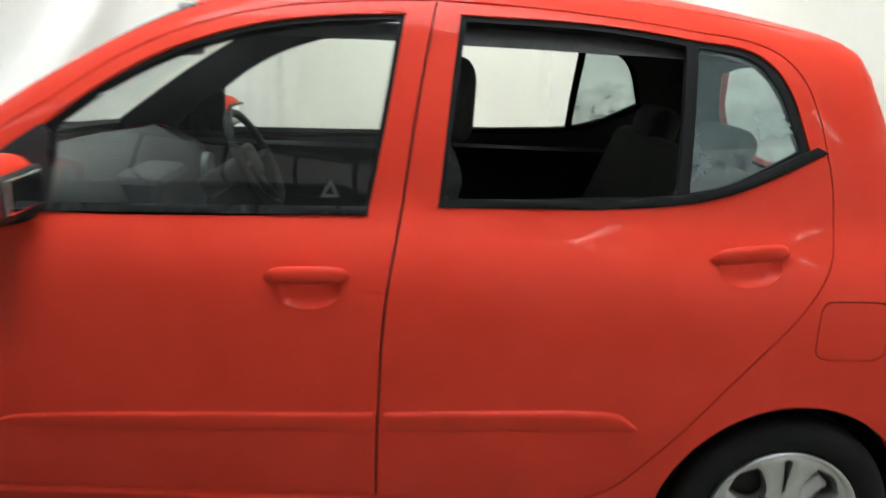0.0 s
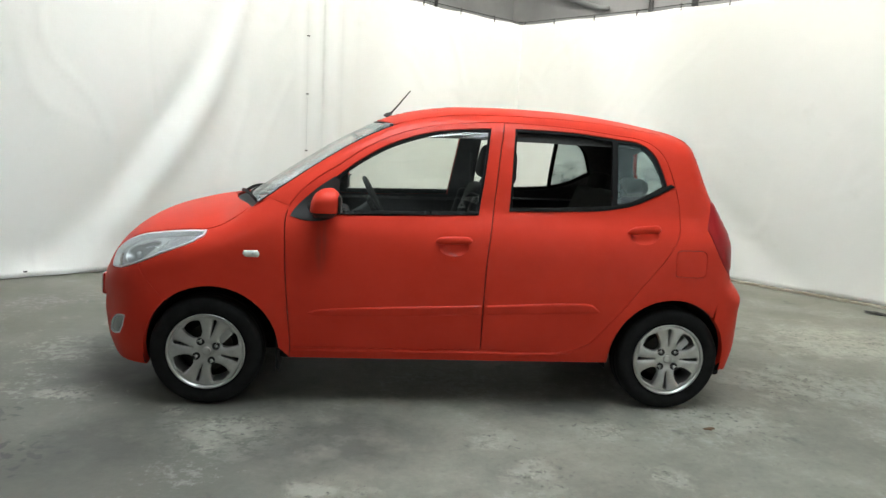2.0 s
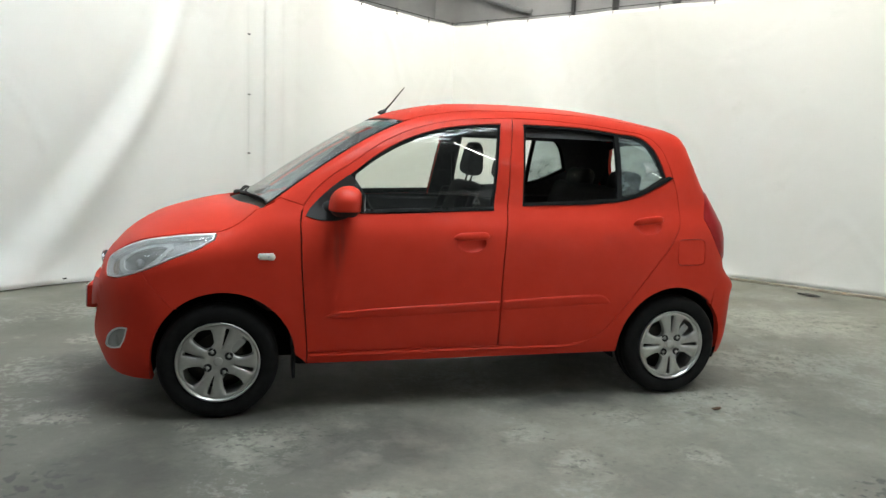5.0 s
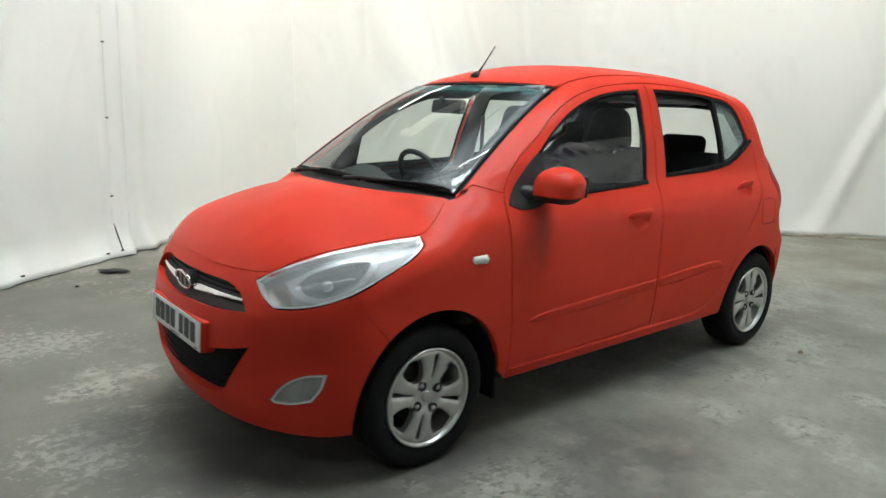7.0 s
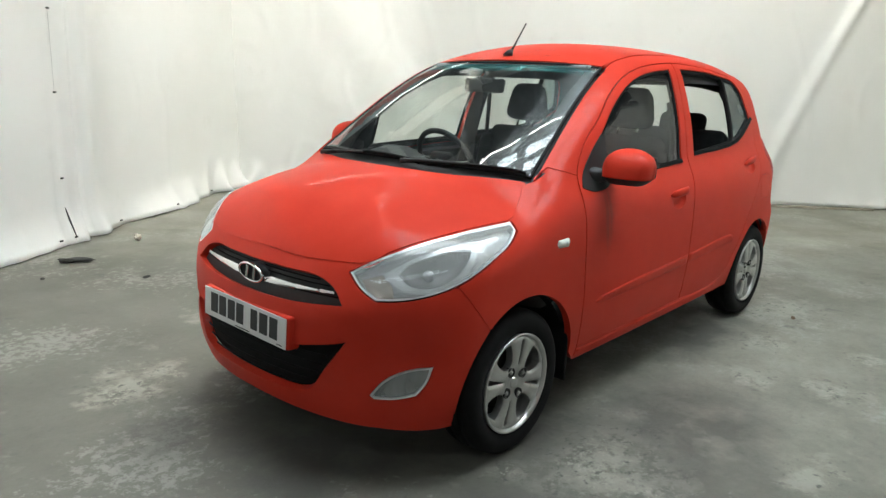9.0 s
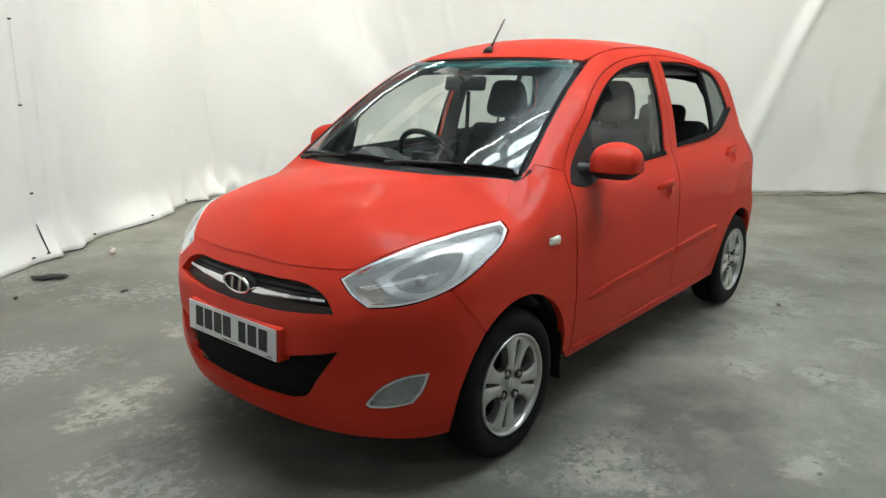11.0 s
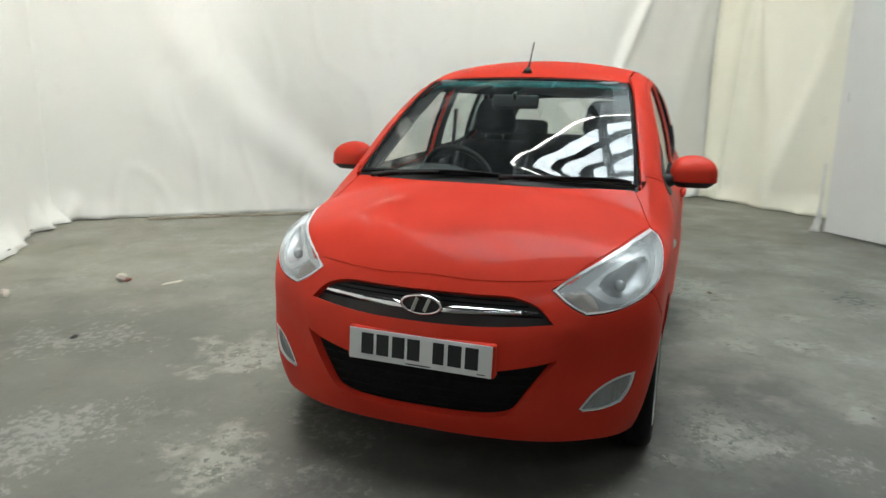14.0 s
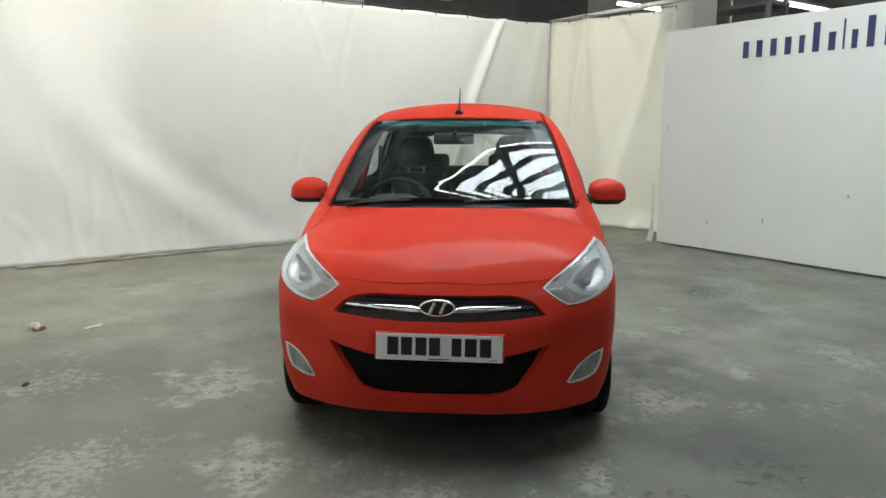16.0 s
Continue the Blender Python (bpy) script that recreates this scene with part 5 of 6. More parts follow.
for t in (90, -90, 0):
    c, s = math.cos(radians(t)), math.sin(radians(t))
    part("steering_spoke", rod("steering_spoke", [(0.05 * c, 0.05 * s, -0.02), (0.175 * c, 0.175 * s, 0)], 0.014, 8), BLACK, steer)
part("steering_column", rod("steering_column", [(0, 0, -0.03), (0.02, 0, -0.22)], 0.045, 12), BLACK, steer)
glassm = pad("interior_mirror", 0.03, 0.235, 0.068, 0.014, pose(-0.475, 0.02, 1.335, 0, 14, 0), BLACK, car, "black interior mirror")
part("mirror_stem", rod("mirror_stem", [(-0.475, 0.02, 1.345), (-0.53, 0.01, 1.375)], 0.010, 8), BLACK, glassm, m=glassm.matrix_basis.inverted())
both("sun_visor", from_bm("sun_visor", box_bm(0.16, 0.34, 0.02, 0.008, (-0.27, -0.29, 1.43))), LINER, car)
for s in (-1, 1):
    belt = [(0.27, s * 0.575, 1.28), (0.285, s * 0.60, 1.0), (0.28, s * 0.62, 0.60)]
    part("seat_belt", rod("seat_belt", belt, 0.012, 4), BLACK, car)
part("gear_knob", rod("gear_knob", [(-0.42, 0, 0.60), (-0.43, 0, 0.76), (-0.43, 0, 0.80)], [0.012, 0.012, 0.024], 10), BLACK, car)

# ---- the room ----
def plan(a, b, z=0.0):
    """a along the long curtain wall from the corner, b along the other, in metres."""
    return CORNER + a * DIR_A + b * DIR_B + Vector((0, 0, z))


floor_bm = bmesh.new()
vs = [floor_bm.verts.new(plan(a, b)) for a, b in ((-3.5, -3.5), (16, -3.5), (16, 16), (-3.5, 16))]
floor_bm.faces.new(vs)
bmesh.ops.subdivide_edges(floor_bm, edges=floor_bm.edges[:], cuts=60, use_grid_fill=True)
for v in floor_bm.verts:
    if (v.co.xy - Vector((0, 0))).length > 3.2:
        v.co.z += 0.004 * noise.noise(v.co * 0.9) - 0.002
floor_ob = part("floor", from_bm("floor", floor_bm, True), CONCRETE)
tagged(floor_ob, "worn grey concrete floor with pale scuffs and dark spots", "floor", kind="structure")


def curtain(name, p0, p1, h0, h1, mat, label, seed, folds, tents, hem):
    """A hanging vinyl sheet from p0 to p1. folds: metres along at the top and at the foot, width at both, depth, bend;
    tents: short folds that rise from the foot, (along, width, depth, height); hem: how far the foot trails out."""
    p0, p1 = Vector(p0), Vector(p1)
    length = (p1 - p0).length
    d = (p1 - p0).normalized()
    out = Vector((d.y, -d.x, 0))
    nu, nv = int(length / 0.035), 64
    verts, faces = [], []
    for i in range(nu + 1):
        u = i / nu
        s = u * length
        for j in range(nv + 1):
            w = j / nv
            h = h0 + (h1 - h0) * u - 0.006 * (1 - math.cos(2 * math.pi * s / 0.75)) * w**6
            z = w * h
            lean = s + 0.35 * (1 - w) * noise.noise(Vector((s * 0.25, 5.0, seed)))
            off = 0.055 * noise.noise(Vector((lean * 0.45, w * 0.7, seed))) + 0.012 * noise.noise(Vector((lean * 1.7, w * 0.9, seed + 7)))
            crease = noise.noise(Vector((lean * 1.1 + w * 1.3, w * 1.9 - s * 0.4, seed + 3)))
            off += 0.007 * max(0.0, 1 - abs(crease) / 0.06)
            pull = noise.noise(Vector((lean * 0.7 - w * 2.1, w * 1.2 + s * 0.5, seed + 13)))
            off += 0.004 * max(0.0, 1 - abs(pull) / 0.05) + 0.002 * noise.noise(Vector((lean * 4.5 + w, w * 2.6, seed + 17)))
            for top, foot_at, wide, wide_low, deep, bend in folds:
                x = s - (top + (foot_at - top) * (1 - w) ** bend)
                off += deep * math.exp(-((x / (wide + (wide_low - wide) * (1 - w))) ** 2)) * (0.55 + 0.45 * noise.noise(Vector((top, w * 2.3, seed))))
            foot = max(0.0, 1 - z / 0.30)
            rise = 0.0
            for at, wide, deep, tall in tents:
                k = math.exp(-(((s - at - 0.12 * noise.noise(Vector((at, z * 3, seed)))) / wide) ** 2)) * max(0.0, 1 - z / tall) ** 1.4
                off += deep * k
                rise += 0.012 * k
            off += hem * foot**2 * (0.6 + 0.8 * noise.noise(Vector((s * 1.1, 3.0, seed)))) + 0.022 * foot * noise.noise(Vector((s * 5, w * 9, seed)))
            zz = 0.006 + max(0.0, z + rise + 0.014 * foot * noise.noise(Vector((s * 3.5, 1.5, seed))))
            verts.append(p0 + d * s + out * off + Vector((0, 0, zz)))
    for i in range(nu):
        for j in range(nv):
            a = i * (nv + 1) + j
            faces.append((a, a + nv + 1, a + nv + 2, a + 1))
    ob = part(name, mesh_of(name, verts, faces), mat)
    sol = ob.modifiers.new("thickness", "SOLIDIFY")
    sol.thickness, sol.offset = 0.003, -1
    tagged(ob, label, "curtain")

    def at_spot(u, z, lift=0.012):
        i = min(nu, max(0, round(u * nu)))
        j = min(nv, max(0, round(z / (h0 + (h1 - h0) * u) * nv)))
        return verts[i * (nv + 1) + j] + out * lift
    return ob, at_spot, d, out


wall_a, spot_a, da, oa = curtain("backdrop_curtain", plan(8.5, 0), plan(-0.03, 0.03), 3.05, 2.90, VINYL, "white vinyl backdrop curtain, creased and trailing on the floor", 3.0,
    ((4.58, 3.00, 0.07, 0.22, 0.11, 1.7), (4.40, 2.60, 0.10, 0.25, -0.07, 1.7), (3.7, 1.9, 0.2, 0.3, 0.05, 1.4), (2.4, 1.5, 0.2, 0.35, 0.04, 1.0), (5.22, 5.24, 0.03, 0.03, 0.030, 1.0),
     (5.42, 5.40, 0.045, 0.07, 0.07, 1.0), (5.52, 5.50, 0.04, 0.06, -0.06, 1.0), (5.66, 5.60, 0.05, 0.10, 0.06, 1.0), (5.86, 5.80, 0.08, 0.14, 0.03, 1.0), (7.2, 7.5, 0.35, 0.45, -0.03, 1.0)),
    ((5.28, 0.06, 0.05, 0.30), (5.62, 0.12, 0.06, 0.30), (6.4, 0.18, 0.04, 0.20), (7.22, 0.14, 0.07, 0.28), (7.62, 0.08, 0.05, 0.25), (7.95, 0.10, 0.15, 0.40), (8.35, 0.07, 0.15, 0.36), (4.2, 0.2, 0.04, 0.22)), 0.11)
wall_b, spot_b, db, ob_ = curtain("backdrop_curtain", plan(0.0, -0.02), plan(0, 8.52), 2.90, 3.04, VINYL, "white vinyl backdrop curtain with long creases and a loose hem", 11.0,
    ((1.0, 3.4, 0.20, 0.30, 0.05, 1.8), (1.5, 4.0, 0.22, 0.30, -0.035, 1.8), (0.4, 2.2, 0.20, 0.30, 0.03, 1.6), (7.50, 6.20, 0.055, 0.12, 0.095, 0.9), (7.25, 6.15, 0.14, 0.22, -0.03, 1.0), (8.25, 7.60, 0.09, 0.18, 0.045, 1.2),
     (7.95, 7.2, 0.12, 0.20, -0.02, 1.1), (8.46, 8.40, 0.08, 0.12, 0.03, 1.0), (4.2, 5.0, 0.3, 0.4, 0.025, 1.0)),
    ((0.22, 0.07, 0.14, 0.36), (0.55, 0.12, 0.07, 0.22), (7.3, 0.14, 0.06, 0.35), (7.75, 0.12, 0.08, 0.40), (8.2, 0.10, 0.09, 0.35)), 0.04)
wall_c, spot_c, dc, oc = curtain("corner_curtain", (6.90, -0.99, 0), (5.36, -2.54, 0), 3.04, 2.98, CREAM, "yellowed cream vinyl curtain hanging in loose folds", 23.0,
    ((0.12, 0.06, 0.05, 0.16, 0.06, 1.0), (0.70, 0.34, 0.04, 0.11, 0.15, 1.0), (0.40, 0.20, 0.10, 0.16, -0.05, 1.0), (0.74, 1.20, 0.04, 0.20, 0.10, 0.9), (1.00, 2.00, 0.05, 0.50, -0.10, 0.36), (2.05, 1.10, 0.07, 0.20, 0.15, 1.1), (2.16, 2.12, 0.04, 0.10, 0.05, 1.0)),
    ((1.72, 0.14, 0.12, 0.28), (2.10, 0.08, 0.14, 0.32), (0.45, 0.15, 0.05, 0.22)), 0.06)
hem_m = Matrix.Translation(plan(0.16, 4.3, 0.013)) @ pose(0, 0, 0, 0, 0, math.degrees(math.atan2(DIR_B.y, DIR_B.x)))
hem_bm = box_bm(6.6, 0.045, 0.024, 0.005)
bmesh.ops.subdivide_edges(hem_bm, edges=[e for e in hem_bm.edges if e.calc_length() > 1], cuts=40)
for v in hem_bm.verts:
    v.co.y += 0.025 * noise.noise(Vector((v.co.x * 0.6, 2.0, 0)))
tagged(part("timber_batten", from_bm("timber_batten", hem_bm), TIMBER, None, "", hem_m), "weathered timber batten holding down the curtain hem", "batten")


def clip(at, out, parent=None):
    m = Matrix.Translation(at) @ out.to_track_quat("Y", "Z").to_matrix().to_4x4()
    ob = part("curtain_clip", from_bm("curtain_clip", box_bm(0.030, 0.012, 0.013, 0.003)), BLACK, parent, "", m)
    return ob


for z in (2.82, 2.36, 1.76, 1.14, 0.52, 0.04):
    clip(spot_a(0.618, z), oa, wall_a)
for k in range(9):
    clip(spot_a(0.10 + 0.10 * k, 0.05, 0.02), oa, wall_a)
part("curtain_cord", rod("curtain_cord", [spot_a(0.618, z, 0.010) for z in (1.76, 1.45, 1.14)], 0.0009, 5), METAL_GREY, wall_a)
part("curtain_cord", rod("curtain_cord", [spot_a(0.618, z, 0.016) for z in (0.30, 0.17, 0.04)], [0.003, 0.007, 0.004], 6), BLACK, wall_a)

# wires and hooks along the tops
for ob, spot, h0, h1, n in ((wall_a, spot_a, 3.05, 2.90, 15), (wall_b, spot_b, 2.90, 3.04, 15), (wall_c, spot_c, 3.04, 2.92, 6)):
    line = [spot(k / n, 9, 0.0) + Vector((0, 0, 0.035)) for k in range(n + 1)]
    part("hanging_wire", rod("hanging_wire", line, 0.005, 6), STEEL, ob)
    for k in range(n + 1):
        p = spot(k / n, 9, 0.004)
        part("hook", rod("hook", [p + Vector((0, 0, -0.03)), p + Vector((0, 0, 0.05))], 0.006, 5), STEEL, ob)

# board with its sign: plain bars for the lettering
b0, b1 = Vector((4.40, -2.20, 0)), Vector((0.70, -5.13, 0))
bd = (b1 - b0).normalized()
bo = Vector((bd.y, -bd.x, 0))
BH = 2.56
board_m = Matrix.Translation(b0) @ Matrix((( bd.x, -bo.x, 0, 0), (bd.y, -bo.y, 0, 0), (0, 0, 1, 0), (0, 0, 0, 1)))
board = thing("display_board", "tall white painted display board with dark blue lettering bars", "board", at=board_m)
L = (b1 - b0).length
part("board_panel", from_bm("board_panel", box_bm(L - 0.004, 0.06, BH - 0.02, 0.004, (L / 2, 0.035, BH / 2 + 0.01))), BOARD, board)
# a torn strip of sheeting hangs down the board's end and spills on the floor
torn_v, torn_f = [], []
for i in range(15):
    z = 0.75 * (1 - i / 14) ** 1.2 + 0.006
    for j in range(7):
        wide = 0.03 + 0.07 * max(0.0, 1 - z / 0.30) + 0.012 * noise.noise(Vector((z * 9, j, 4.0)))
        torn_v.append((-0.055 + wide * (j / 6 - 0.5) - 0.03 * max(0.0, 1 - z / 0.2), -0.02 - 0.05 * max(0.0, 1 - z / 0.12) * (j % 2) + 0.014 * noise.noise(Vector((z * 11, j * 0.9, 1.0))), z))
for i in range(14):
    for j in range(6):
        torn_f.append((i * 7 + j, i * 7 + j + 1, (i + 1) * 7 + j + 1, (i + 1) * 7 + j))
torn = part("torn_sheeting", mesh_of("torn_sheeting", torn_v, torn_f), VINYL, board, "torn white sheeting down the board's end")
thick = torn.modifiers.new("thickness", "SOLIDIFY")
thick.thickness = 0.003
for at, z, wide, high in ((1.42, 0.42, 0.010, 0.055), (0.72, 0.33, 0.030, 0.010), (2.3, 0.75, 0.012, 0.035), (0.10, 1.42, 0.004, 0.10)):
    part("scuff_mark", from_bm("scuff_mark", box_bm(wide, 0.002, high, 0.0005, (at, 0.004, z))), METAL_GREY, board)
x = 1.02
for wide, high, drop in ((0.125, 0.175, 0), (0.125, 0.175, 0), (0.125, 0.175, 0), (0.125, 0.175, 0), (0.10, 0.175, 0), (0.125, 0.285, 0), (0.125, 0.175, 0), (0.035, 0.285, 0), (0.10, 0.175, 0), (0.125, 0.285, 0), (0.125, 0.175, 0), (0.18, 0.175, 0)):
    part("sign_bar", from_bm("sign_bar", box_bm(wide * 0.55, 0.004, high, 0.001, (x + wide / 2, 0.002, 2.165 + high / 2))), BLUE_INK, board)
    x += wide + 0.034

# hall behind and above
def wall(name, p0, p1, h, thick=0.2, mat=HALL):
    p0, p1 = Vector(p0), Vector(p1)
    d = (p1 - p0).normalized()
    bm = box_bm((p1 - p0).length, thick, h, 0, ((p1 - p0).length / 2, 0, h / 2))
    ob = part(name, from_bm(name, bm), mat, None, "", Matrix.Translation(p0) @ pose(0, 0, 0, 0, 0, math.degrees(math.atan2(d.y, d.x))))
    return tagged(ob, "plain grey hall wall", "wall", kind="structure")


wall("wall_north", plan(16, -2.2), plan(-2.2, -2.2), CEILING)
wall("wall_east", plan(-2.2, -2.2), plan(-2.2, 16), CEILING)
wall("wall_south", plan(-2.2, 15.2), plan(16, 15.2), CEILING)
wall("wall_west", plan(15.2, 16), plan(15.2, -2.2), CEILING)

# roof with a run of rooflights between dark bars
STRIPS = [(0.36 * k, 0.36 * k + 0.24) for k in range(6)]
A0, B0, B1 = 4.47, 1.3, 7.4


def slab(bm, a0, a1, b0, b1, z, t):
    q = [bm.verts.new(plan(a, b, z + h)) for h in (0, t) for a, b in ((a0, b0), (a1, b0), (a1, b1), (a0, b1))]
    for f in ((0, 1, 2, 3), (7, 6, 5, 4), (0, 4, 5, 1), (1, 5, 6, 2), (2, 6, 7, 3), (3, 7, 4, 0)):
        bm.faces.new([q[i] for i in f])


bm = bmesh.new()
slab(bm, -2.4, 15.4, -2.4, B0, CEILING, 0.15)
slab(bm, -2.4, 15.4, B1, 15.4, CEILING, 0.15)
slab(bm, -2.4, A0, B0, B1, CEILING, 0.15)
slab(bm, A0 + STRIPS[-1][1], 15.4, B0, B1, CEILING, 0.15)
for (_, s0), (s1, _) in zip(STRIPS, STRIPS[1:]):
    slab(bm, A0 + s0, A0 + s1, B0, B1, CEILING, 0.15)
ceiling = tagged(part("ceiling", from_bm("ceiling", bm), ROOFING), "dark hall roof", "ceiling", kind="structure")
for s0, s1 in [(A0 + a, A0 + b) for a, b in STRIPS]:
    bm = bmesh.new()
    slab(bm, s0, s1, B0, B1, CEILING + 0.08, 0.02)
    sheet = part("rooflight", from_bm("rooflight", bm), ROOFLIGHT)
    tagged(sheet, "long bright translucent sheet among the real and added rooflights", "rooflight", "rooflights in the hall roof", "structure")
# two further sheets, out of view, added to brighten the car's front
for s0, s1 in ((10.6, 10.9), (11.1, 11.4)):
    bm = bmesh.new()
    slab(bm, s0, s1, -1.5, 5.5, CEILING - 0.03, 0.02)
    sheet = part("rooflight", from_bm("rooflight", bm), ADDED_ROOF_FILL)
    tagged(sheet, "long bright translucent sheet among the real and added rooflights", "rooflight", "rooflights in the hall roof", "structure")


# a weakly glowing sheet, added so the windscreen reflects a pale veil
bm = bmesh.new()
slab(bm, 3.45, 4.20, 4.3, 10.2, CEILING - 0.03, 0.02)
tagged(part("added_veil_sheet", from_bm("added_veil_sheet", bm), VEIL_GLOW), "unseen glowing sheet added to pale the windscreen reflection", "rooflight", kind="structure")


def batten(a, b, along_a, z=4.62):
    """A hung fluorescent fitting: steel tray, tube, two drop wires."""
    d = DIR_A if along_a else DIR_B
    m = Matrix.Translation(plan(a, b, z)) @ pose(0, 0, 0, 0, 0, math.degrees(math.atan2(d.y, d.x)))
    lamp = thing("fluorescent_lamp", "long hung fluorescent batten with a bright tube", "lamp", "battens under the hall roof", m)
    part("tray", box("tray", 1.82, 0.10, 0.05, 0.008, (0, 0, 0.06)), METAL_GREY, lamp)
    part("tube", rod("tube", [(-0.94, 0, 0), (0.94, 0, 0)], 0.020, 12), TUBE, lamp)
    for x in (-0.6, 0.6):
        part("drop_wire", rod("drop_wire", [(x, 0, 0.08), (x, 0, CEILING - z)], 0.004, 5), STEEL, lamp)


for k in range(2):
    batten(A0 + 0.1, 11.6 + 2.0 * k, False)
    batten(-0.9, 0.2 + 2.0 * k, False, 4.35)
for k in range(3):
    batten(A0 - 0.22, 2.4 + 1.9 * k, False, 5.06)


for k in range(2):
    batten(6.52, 7.31 + 1.9 * k, False, 4.8)
batten(0.29, 10.6, False, 3.42)
batten(2.38, 11.87, False, 3.26)


def added_wall_washer(a, b, along_a, z=4.85):
    """A hung trough light, added out of view to brighten the curtain: back plate, hood, tube, two drop wires."""
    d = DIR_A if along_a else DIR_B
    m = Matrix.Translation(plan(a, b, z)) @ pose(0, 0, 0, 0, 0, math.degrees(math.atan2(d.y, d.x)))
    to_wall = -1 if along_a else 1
    lamp = thing("added_wall_washer", "unseen grey trough light added to brighten the curtain", "lamp", "trough lamps along the curtains", m)
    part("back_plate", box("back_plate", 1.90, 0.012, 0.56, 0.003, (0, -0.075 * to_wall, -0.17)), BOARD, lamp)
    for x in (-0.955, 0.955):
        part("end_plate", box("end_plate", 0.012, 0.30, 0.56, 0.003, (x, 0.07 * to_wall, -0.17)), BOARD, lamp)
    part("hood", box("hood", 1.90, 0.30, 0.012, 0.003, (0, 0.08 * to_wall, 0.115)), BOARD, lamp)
    part("tube", rod("tube", [(-0.90, 0, 0), (0.90, 0, 0)], 0.045, 12), ADDED_WASH, lamp)
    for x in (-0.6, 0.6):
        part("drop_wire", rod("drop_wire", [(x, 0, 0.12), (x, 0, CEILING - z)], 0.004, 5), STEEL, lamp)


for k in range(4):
    added_wall_washer(1.75, 1.1 + 2.0 * k, False)
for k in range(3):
    added_wall_washer(1.5 + 2.0 * k, 1.75, True)


def added_glow_band(name, p0, p1, z0, z1, bays):
    """A long band of glowing panes in a steel frame, added unseen as fill, set on the wall's inner face."""
    p0, p1 = Vector(p0), Vector(p1)
    d = p1 - p0
    length = d.length
    ob = new(name)
    ob.matrix_world = Matrix.Translation(p0) @ pose(0, 0, 0, 0, 0, math.degrees(math.atan2(d.y, d.x)))
    tagged(ob, "unseen band of glowing panes in a steel frame, added as fill light", "window", kind="structure")
    w = length / bays
    for k in range(bays):
        part("pane", box("pane", w - 0.08, 0.02, z1 - z0 - 0.08, 0, (w * (k + 0.5), 0, (z0 + z1) / 2)), ADDED_PANE, ob)
    for k in range(bays + 1):
        part("mullion", box("mullion", 0.08, 0.06, z1 - z0, 0.004, (w * k, 0, (z0 + z1) / 2)), STEEL, ob)
    for z in (z0, z1):
        part("rail", box("rail", length, 0.06, 0.08, 0.004, (length / 2, 0, z)), STEEL, ob)


added_glow_band("added_glow_1", plan(15.05, 15.0), plan(15.05, -2.0), 2.4, 4.8, 10)
added_glow_band("added_glow_2", plan(6.5, 15.05), plan(15.0, 15.05), 2.4, 4.8, 6)
for k in range(9):
    b = -1.2 + 2.0 * k
    ob = part("roof_beam", from_bm("roof_beam", box_bm(17.6, 0.12, 0.26, 0.004)), STEEL, None, "", Matrix.Translation(plan(6.5, b, CEILING - 0.13)) @ pose(0, 0, 0, 0, 0, math.degrees(math.atan2(DIR_A.y, DIR_A.x))))
    tagged(ob, "dark steel roof beam", "beam", "beams under the roof")

# pipes and posts on the hall walls, seen over the curtains
def post(name, a, b, z0, z1, r, mat, label, category):
    ob = part(name, rod(name, [plan(a, b, z0), plan(a, b, z1)], r, 10), mat)
    return tagged(ob, label, category)


for a in (1.08, -0.33):
    post("wall_pipe", a, -2.02, 0.0, CEILING - 0.3, 0.03, STEEL, "thin dark pipe running up the hall wall", "pipe")
for b, r in ((0.56, 0.035), (1.23, 0.05), (2.12, 0.06)):
    post("wall_post", -2.0, b, 0.0, CEILING - 0.3, r, STEEL, "dark steel post on the hall wall", "post")
tagged(part("conduit", rod("conduit", [plan(-2.0, -2.0, 4.02), plan(-2.0, -0.3, 3.45), plan(-2.0, -0.15, 3.45)], 0.035, 8), METAL_GREY), "grey conduit sloping across the hall wall", "pipe")
tagged(part("shutter_opening", box("shutter_opening", 0.06, 8.0, 4.6, 0.01), ROOFING, None, "", Matrix.Translation(plan(-2.06, 6.75, 2.35)) @ pose(0, 0, 0, 0, 0, math.degrees(math.atan2(DIR_A.y, DIR_A.x)))), "dark roller shutter in the hall wall", "shutter")
for z in (3.3, 3.62):
    tagged(part("wall_rail", rod("wall_rail", [plan(-1.95, 2.9, z), plan(-1.95, 10.5, z)], 0.022, 8), METAL_GREY), "grey rail along the hall wall", "rail")
# white pole that carries the cream curtain, pillar and rack behind the board
tagged(part("curtain_pole", rod("curtain_pole", [(7.02, -0.98, 3.07), (5.90, -2.16, 3.10), (4.70, -3.30, 3.13)], 0.035, 10), BOARD), "white painted pole carrying the cream curtain", "pole")
tagged(part("pillar", box("pillar", 0.55, 0.55, CEILING, 0.02, (0, 0, CEILING / 2)), BOARD, None, "", pose(6.11, -2.87, 0, 0, 0, 38)), "white painted square hall pillar", "pillar")
rack = thing("steel_rack", "grey steel storage rack behind the board", "rack", at=pose(6.45, -3.80, 0, 0, 0, 38))
for x, y in ((-0.45, -0.2), (0.45, -0.2), (-0.45, 0.2), (0.45, 0.2)):
    part("upright", box("upright", 0.06, 0.06, 3.6, 0.004, (x, y, 1.8)), METAL_GREY, rack)
for z in (0.6, 1.5, 2.4, 3.15):
    part("shelf", box("shelf", 1.0, 0.5, 0.06, 0.006, (0, 0, z)), METAL_GREY, rack)

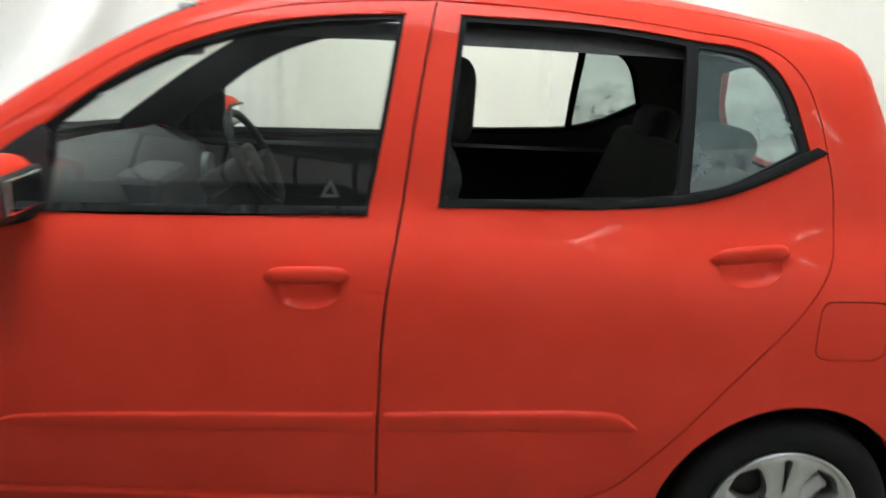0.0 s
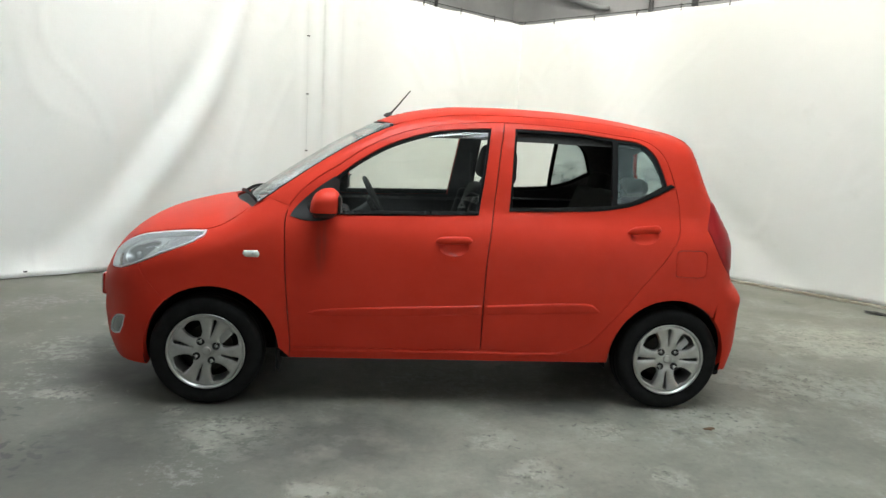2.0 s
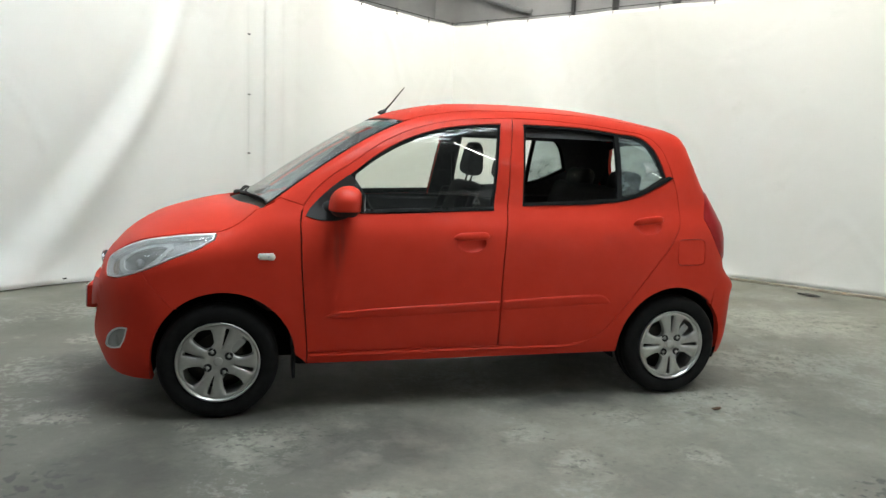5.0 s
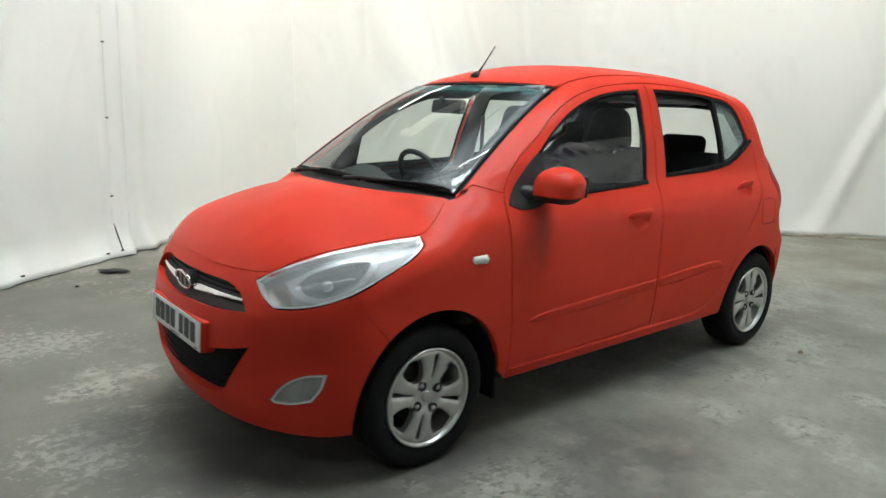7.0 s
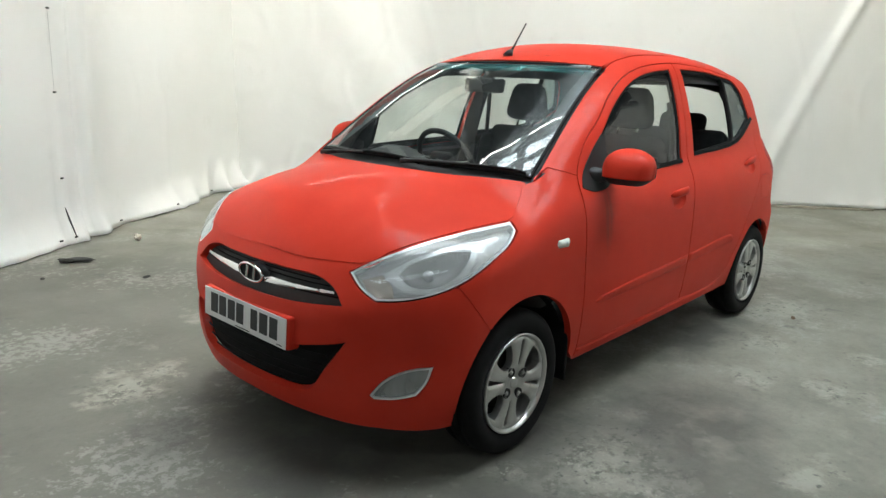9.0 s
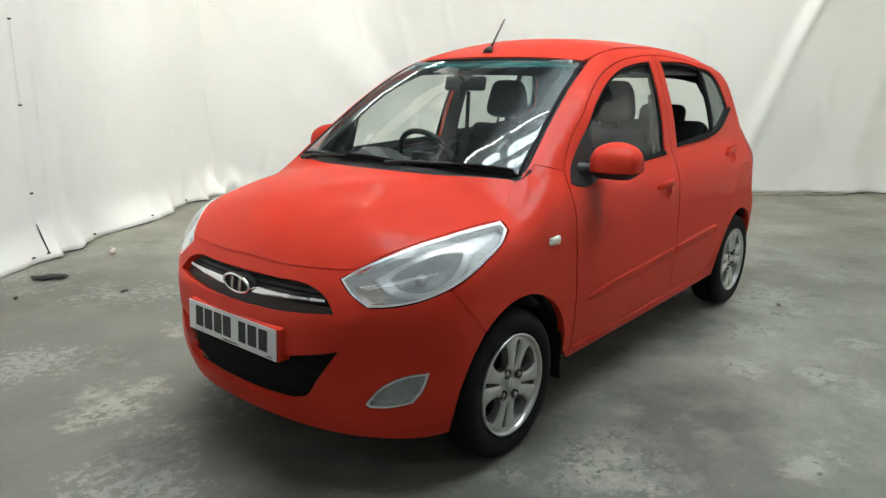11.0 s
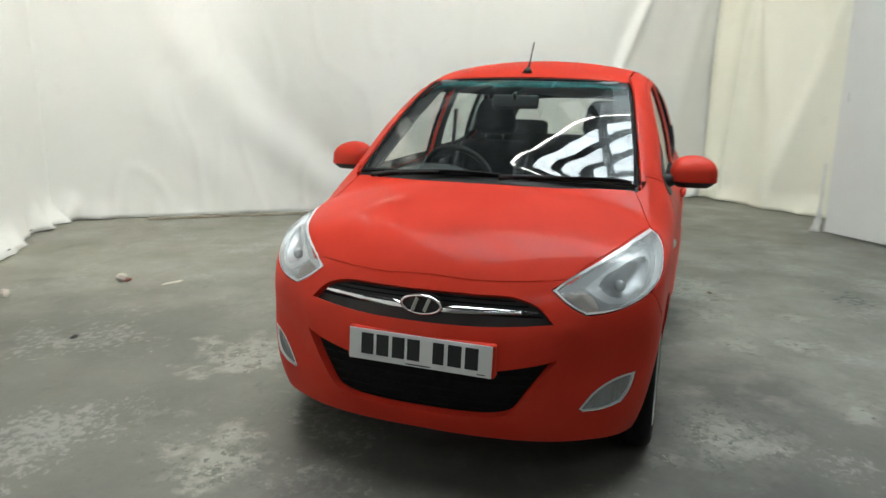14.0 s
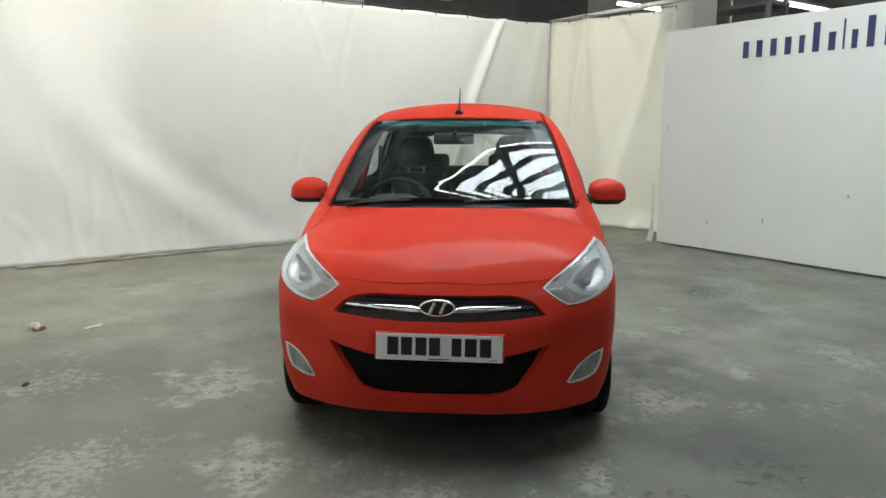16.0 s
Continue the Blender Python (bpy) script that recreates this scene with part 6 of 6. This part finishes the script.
# litter on the floor
def crumple(name, at, size, mat, label, category, flat=0.6, seed=0.0):
    bm = bmesh.new()
    bmesh.ops.create_icosphere(bm, subdivisions=3, radius=1.0)
    for v in bm.verts:
        k = 1 + 0.45 * noise.noise(v.co * 1.7 + Vector((seed, 0, 0))) + 0.25 * noise.noise(v.co * 4.0 + Vector((0, seed, 0)))
        v.co = Vector((v.co.x * size[0] * k, v.co.y * size[1] * k, max(-0.98, v.co.z) * size[2] * k * flat + size[2] * flat * 0.8))
    ob = part(name, from_bm(name, bm), mat, None, "", Matrix.Translation((at[0], at[1], 0.0)) @ pose(0, 0, 0, 0, 0, at[2]))
    low = min(v.co.z for v in ob.data.vertices)
    ob.location.z -= low - 0.001
    return tagged(ob, label, category)


crumple("rag", (-1.295, 3.03, -34), (0.115, 0.032, 0.020), RAG, "twisted dark rag lying on the concrete", "rag", 0.8, 1.0)
crumple("paper_ball", (-0.680, 3.37, 20), (0.030, 0.026, 0.026), PAPER, "small crumpled ball of pale paper", "litter", 1.0, 4.0)
crumple("paper_ball", (-0.055, 3.00, 50), (0.040, 0.034, 0.030), PAPER, "crumpled brown and white paper ball", "litter", 1.0, 9.0)
crumple("red_scrap", (-0.035, 2.955, 10), (0.028, 0.018, 0.014), RUST, "small rusty red scrap beside a paper ball", "litter", 0.8, 2.0)
crumple("paper_scrap", (0.055, 2.64, -20), (0.075, 0.022, 0.006), PAPER, "torn flat strip of pale paper", "litter", 0.7, 5.0)
crumple("leaf", (-1.105, 2.345, 15), (0.030, 0.016, 0.008), RAG, "small dark scrap on the floor", "litter", 0.7, 6.0)
crumple("leaf", (-1.62, 2.72, 60), (0.018, 0.012, 0.008), RAG, "tiny dark scrap on the floor", "litter", 0.7, 8.0)
crumple("leaf", (1.32, -1.02, 15), (0.035, 0.012, 0.006), LEAF, "dry brown leaf beside the rear wheel", "leaf", 0.7, 3.0)
# the dark oval stands for a floor drain, shaped as a low lump
crumple("drain_oval", (4.16, 1.555, -50), (0.09, 0.045, 0.012), RAG, "dark oval of a floor drain near the curtain foot", "rag", 0.8, 7.0)
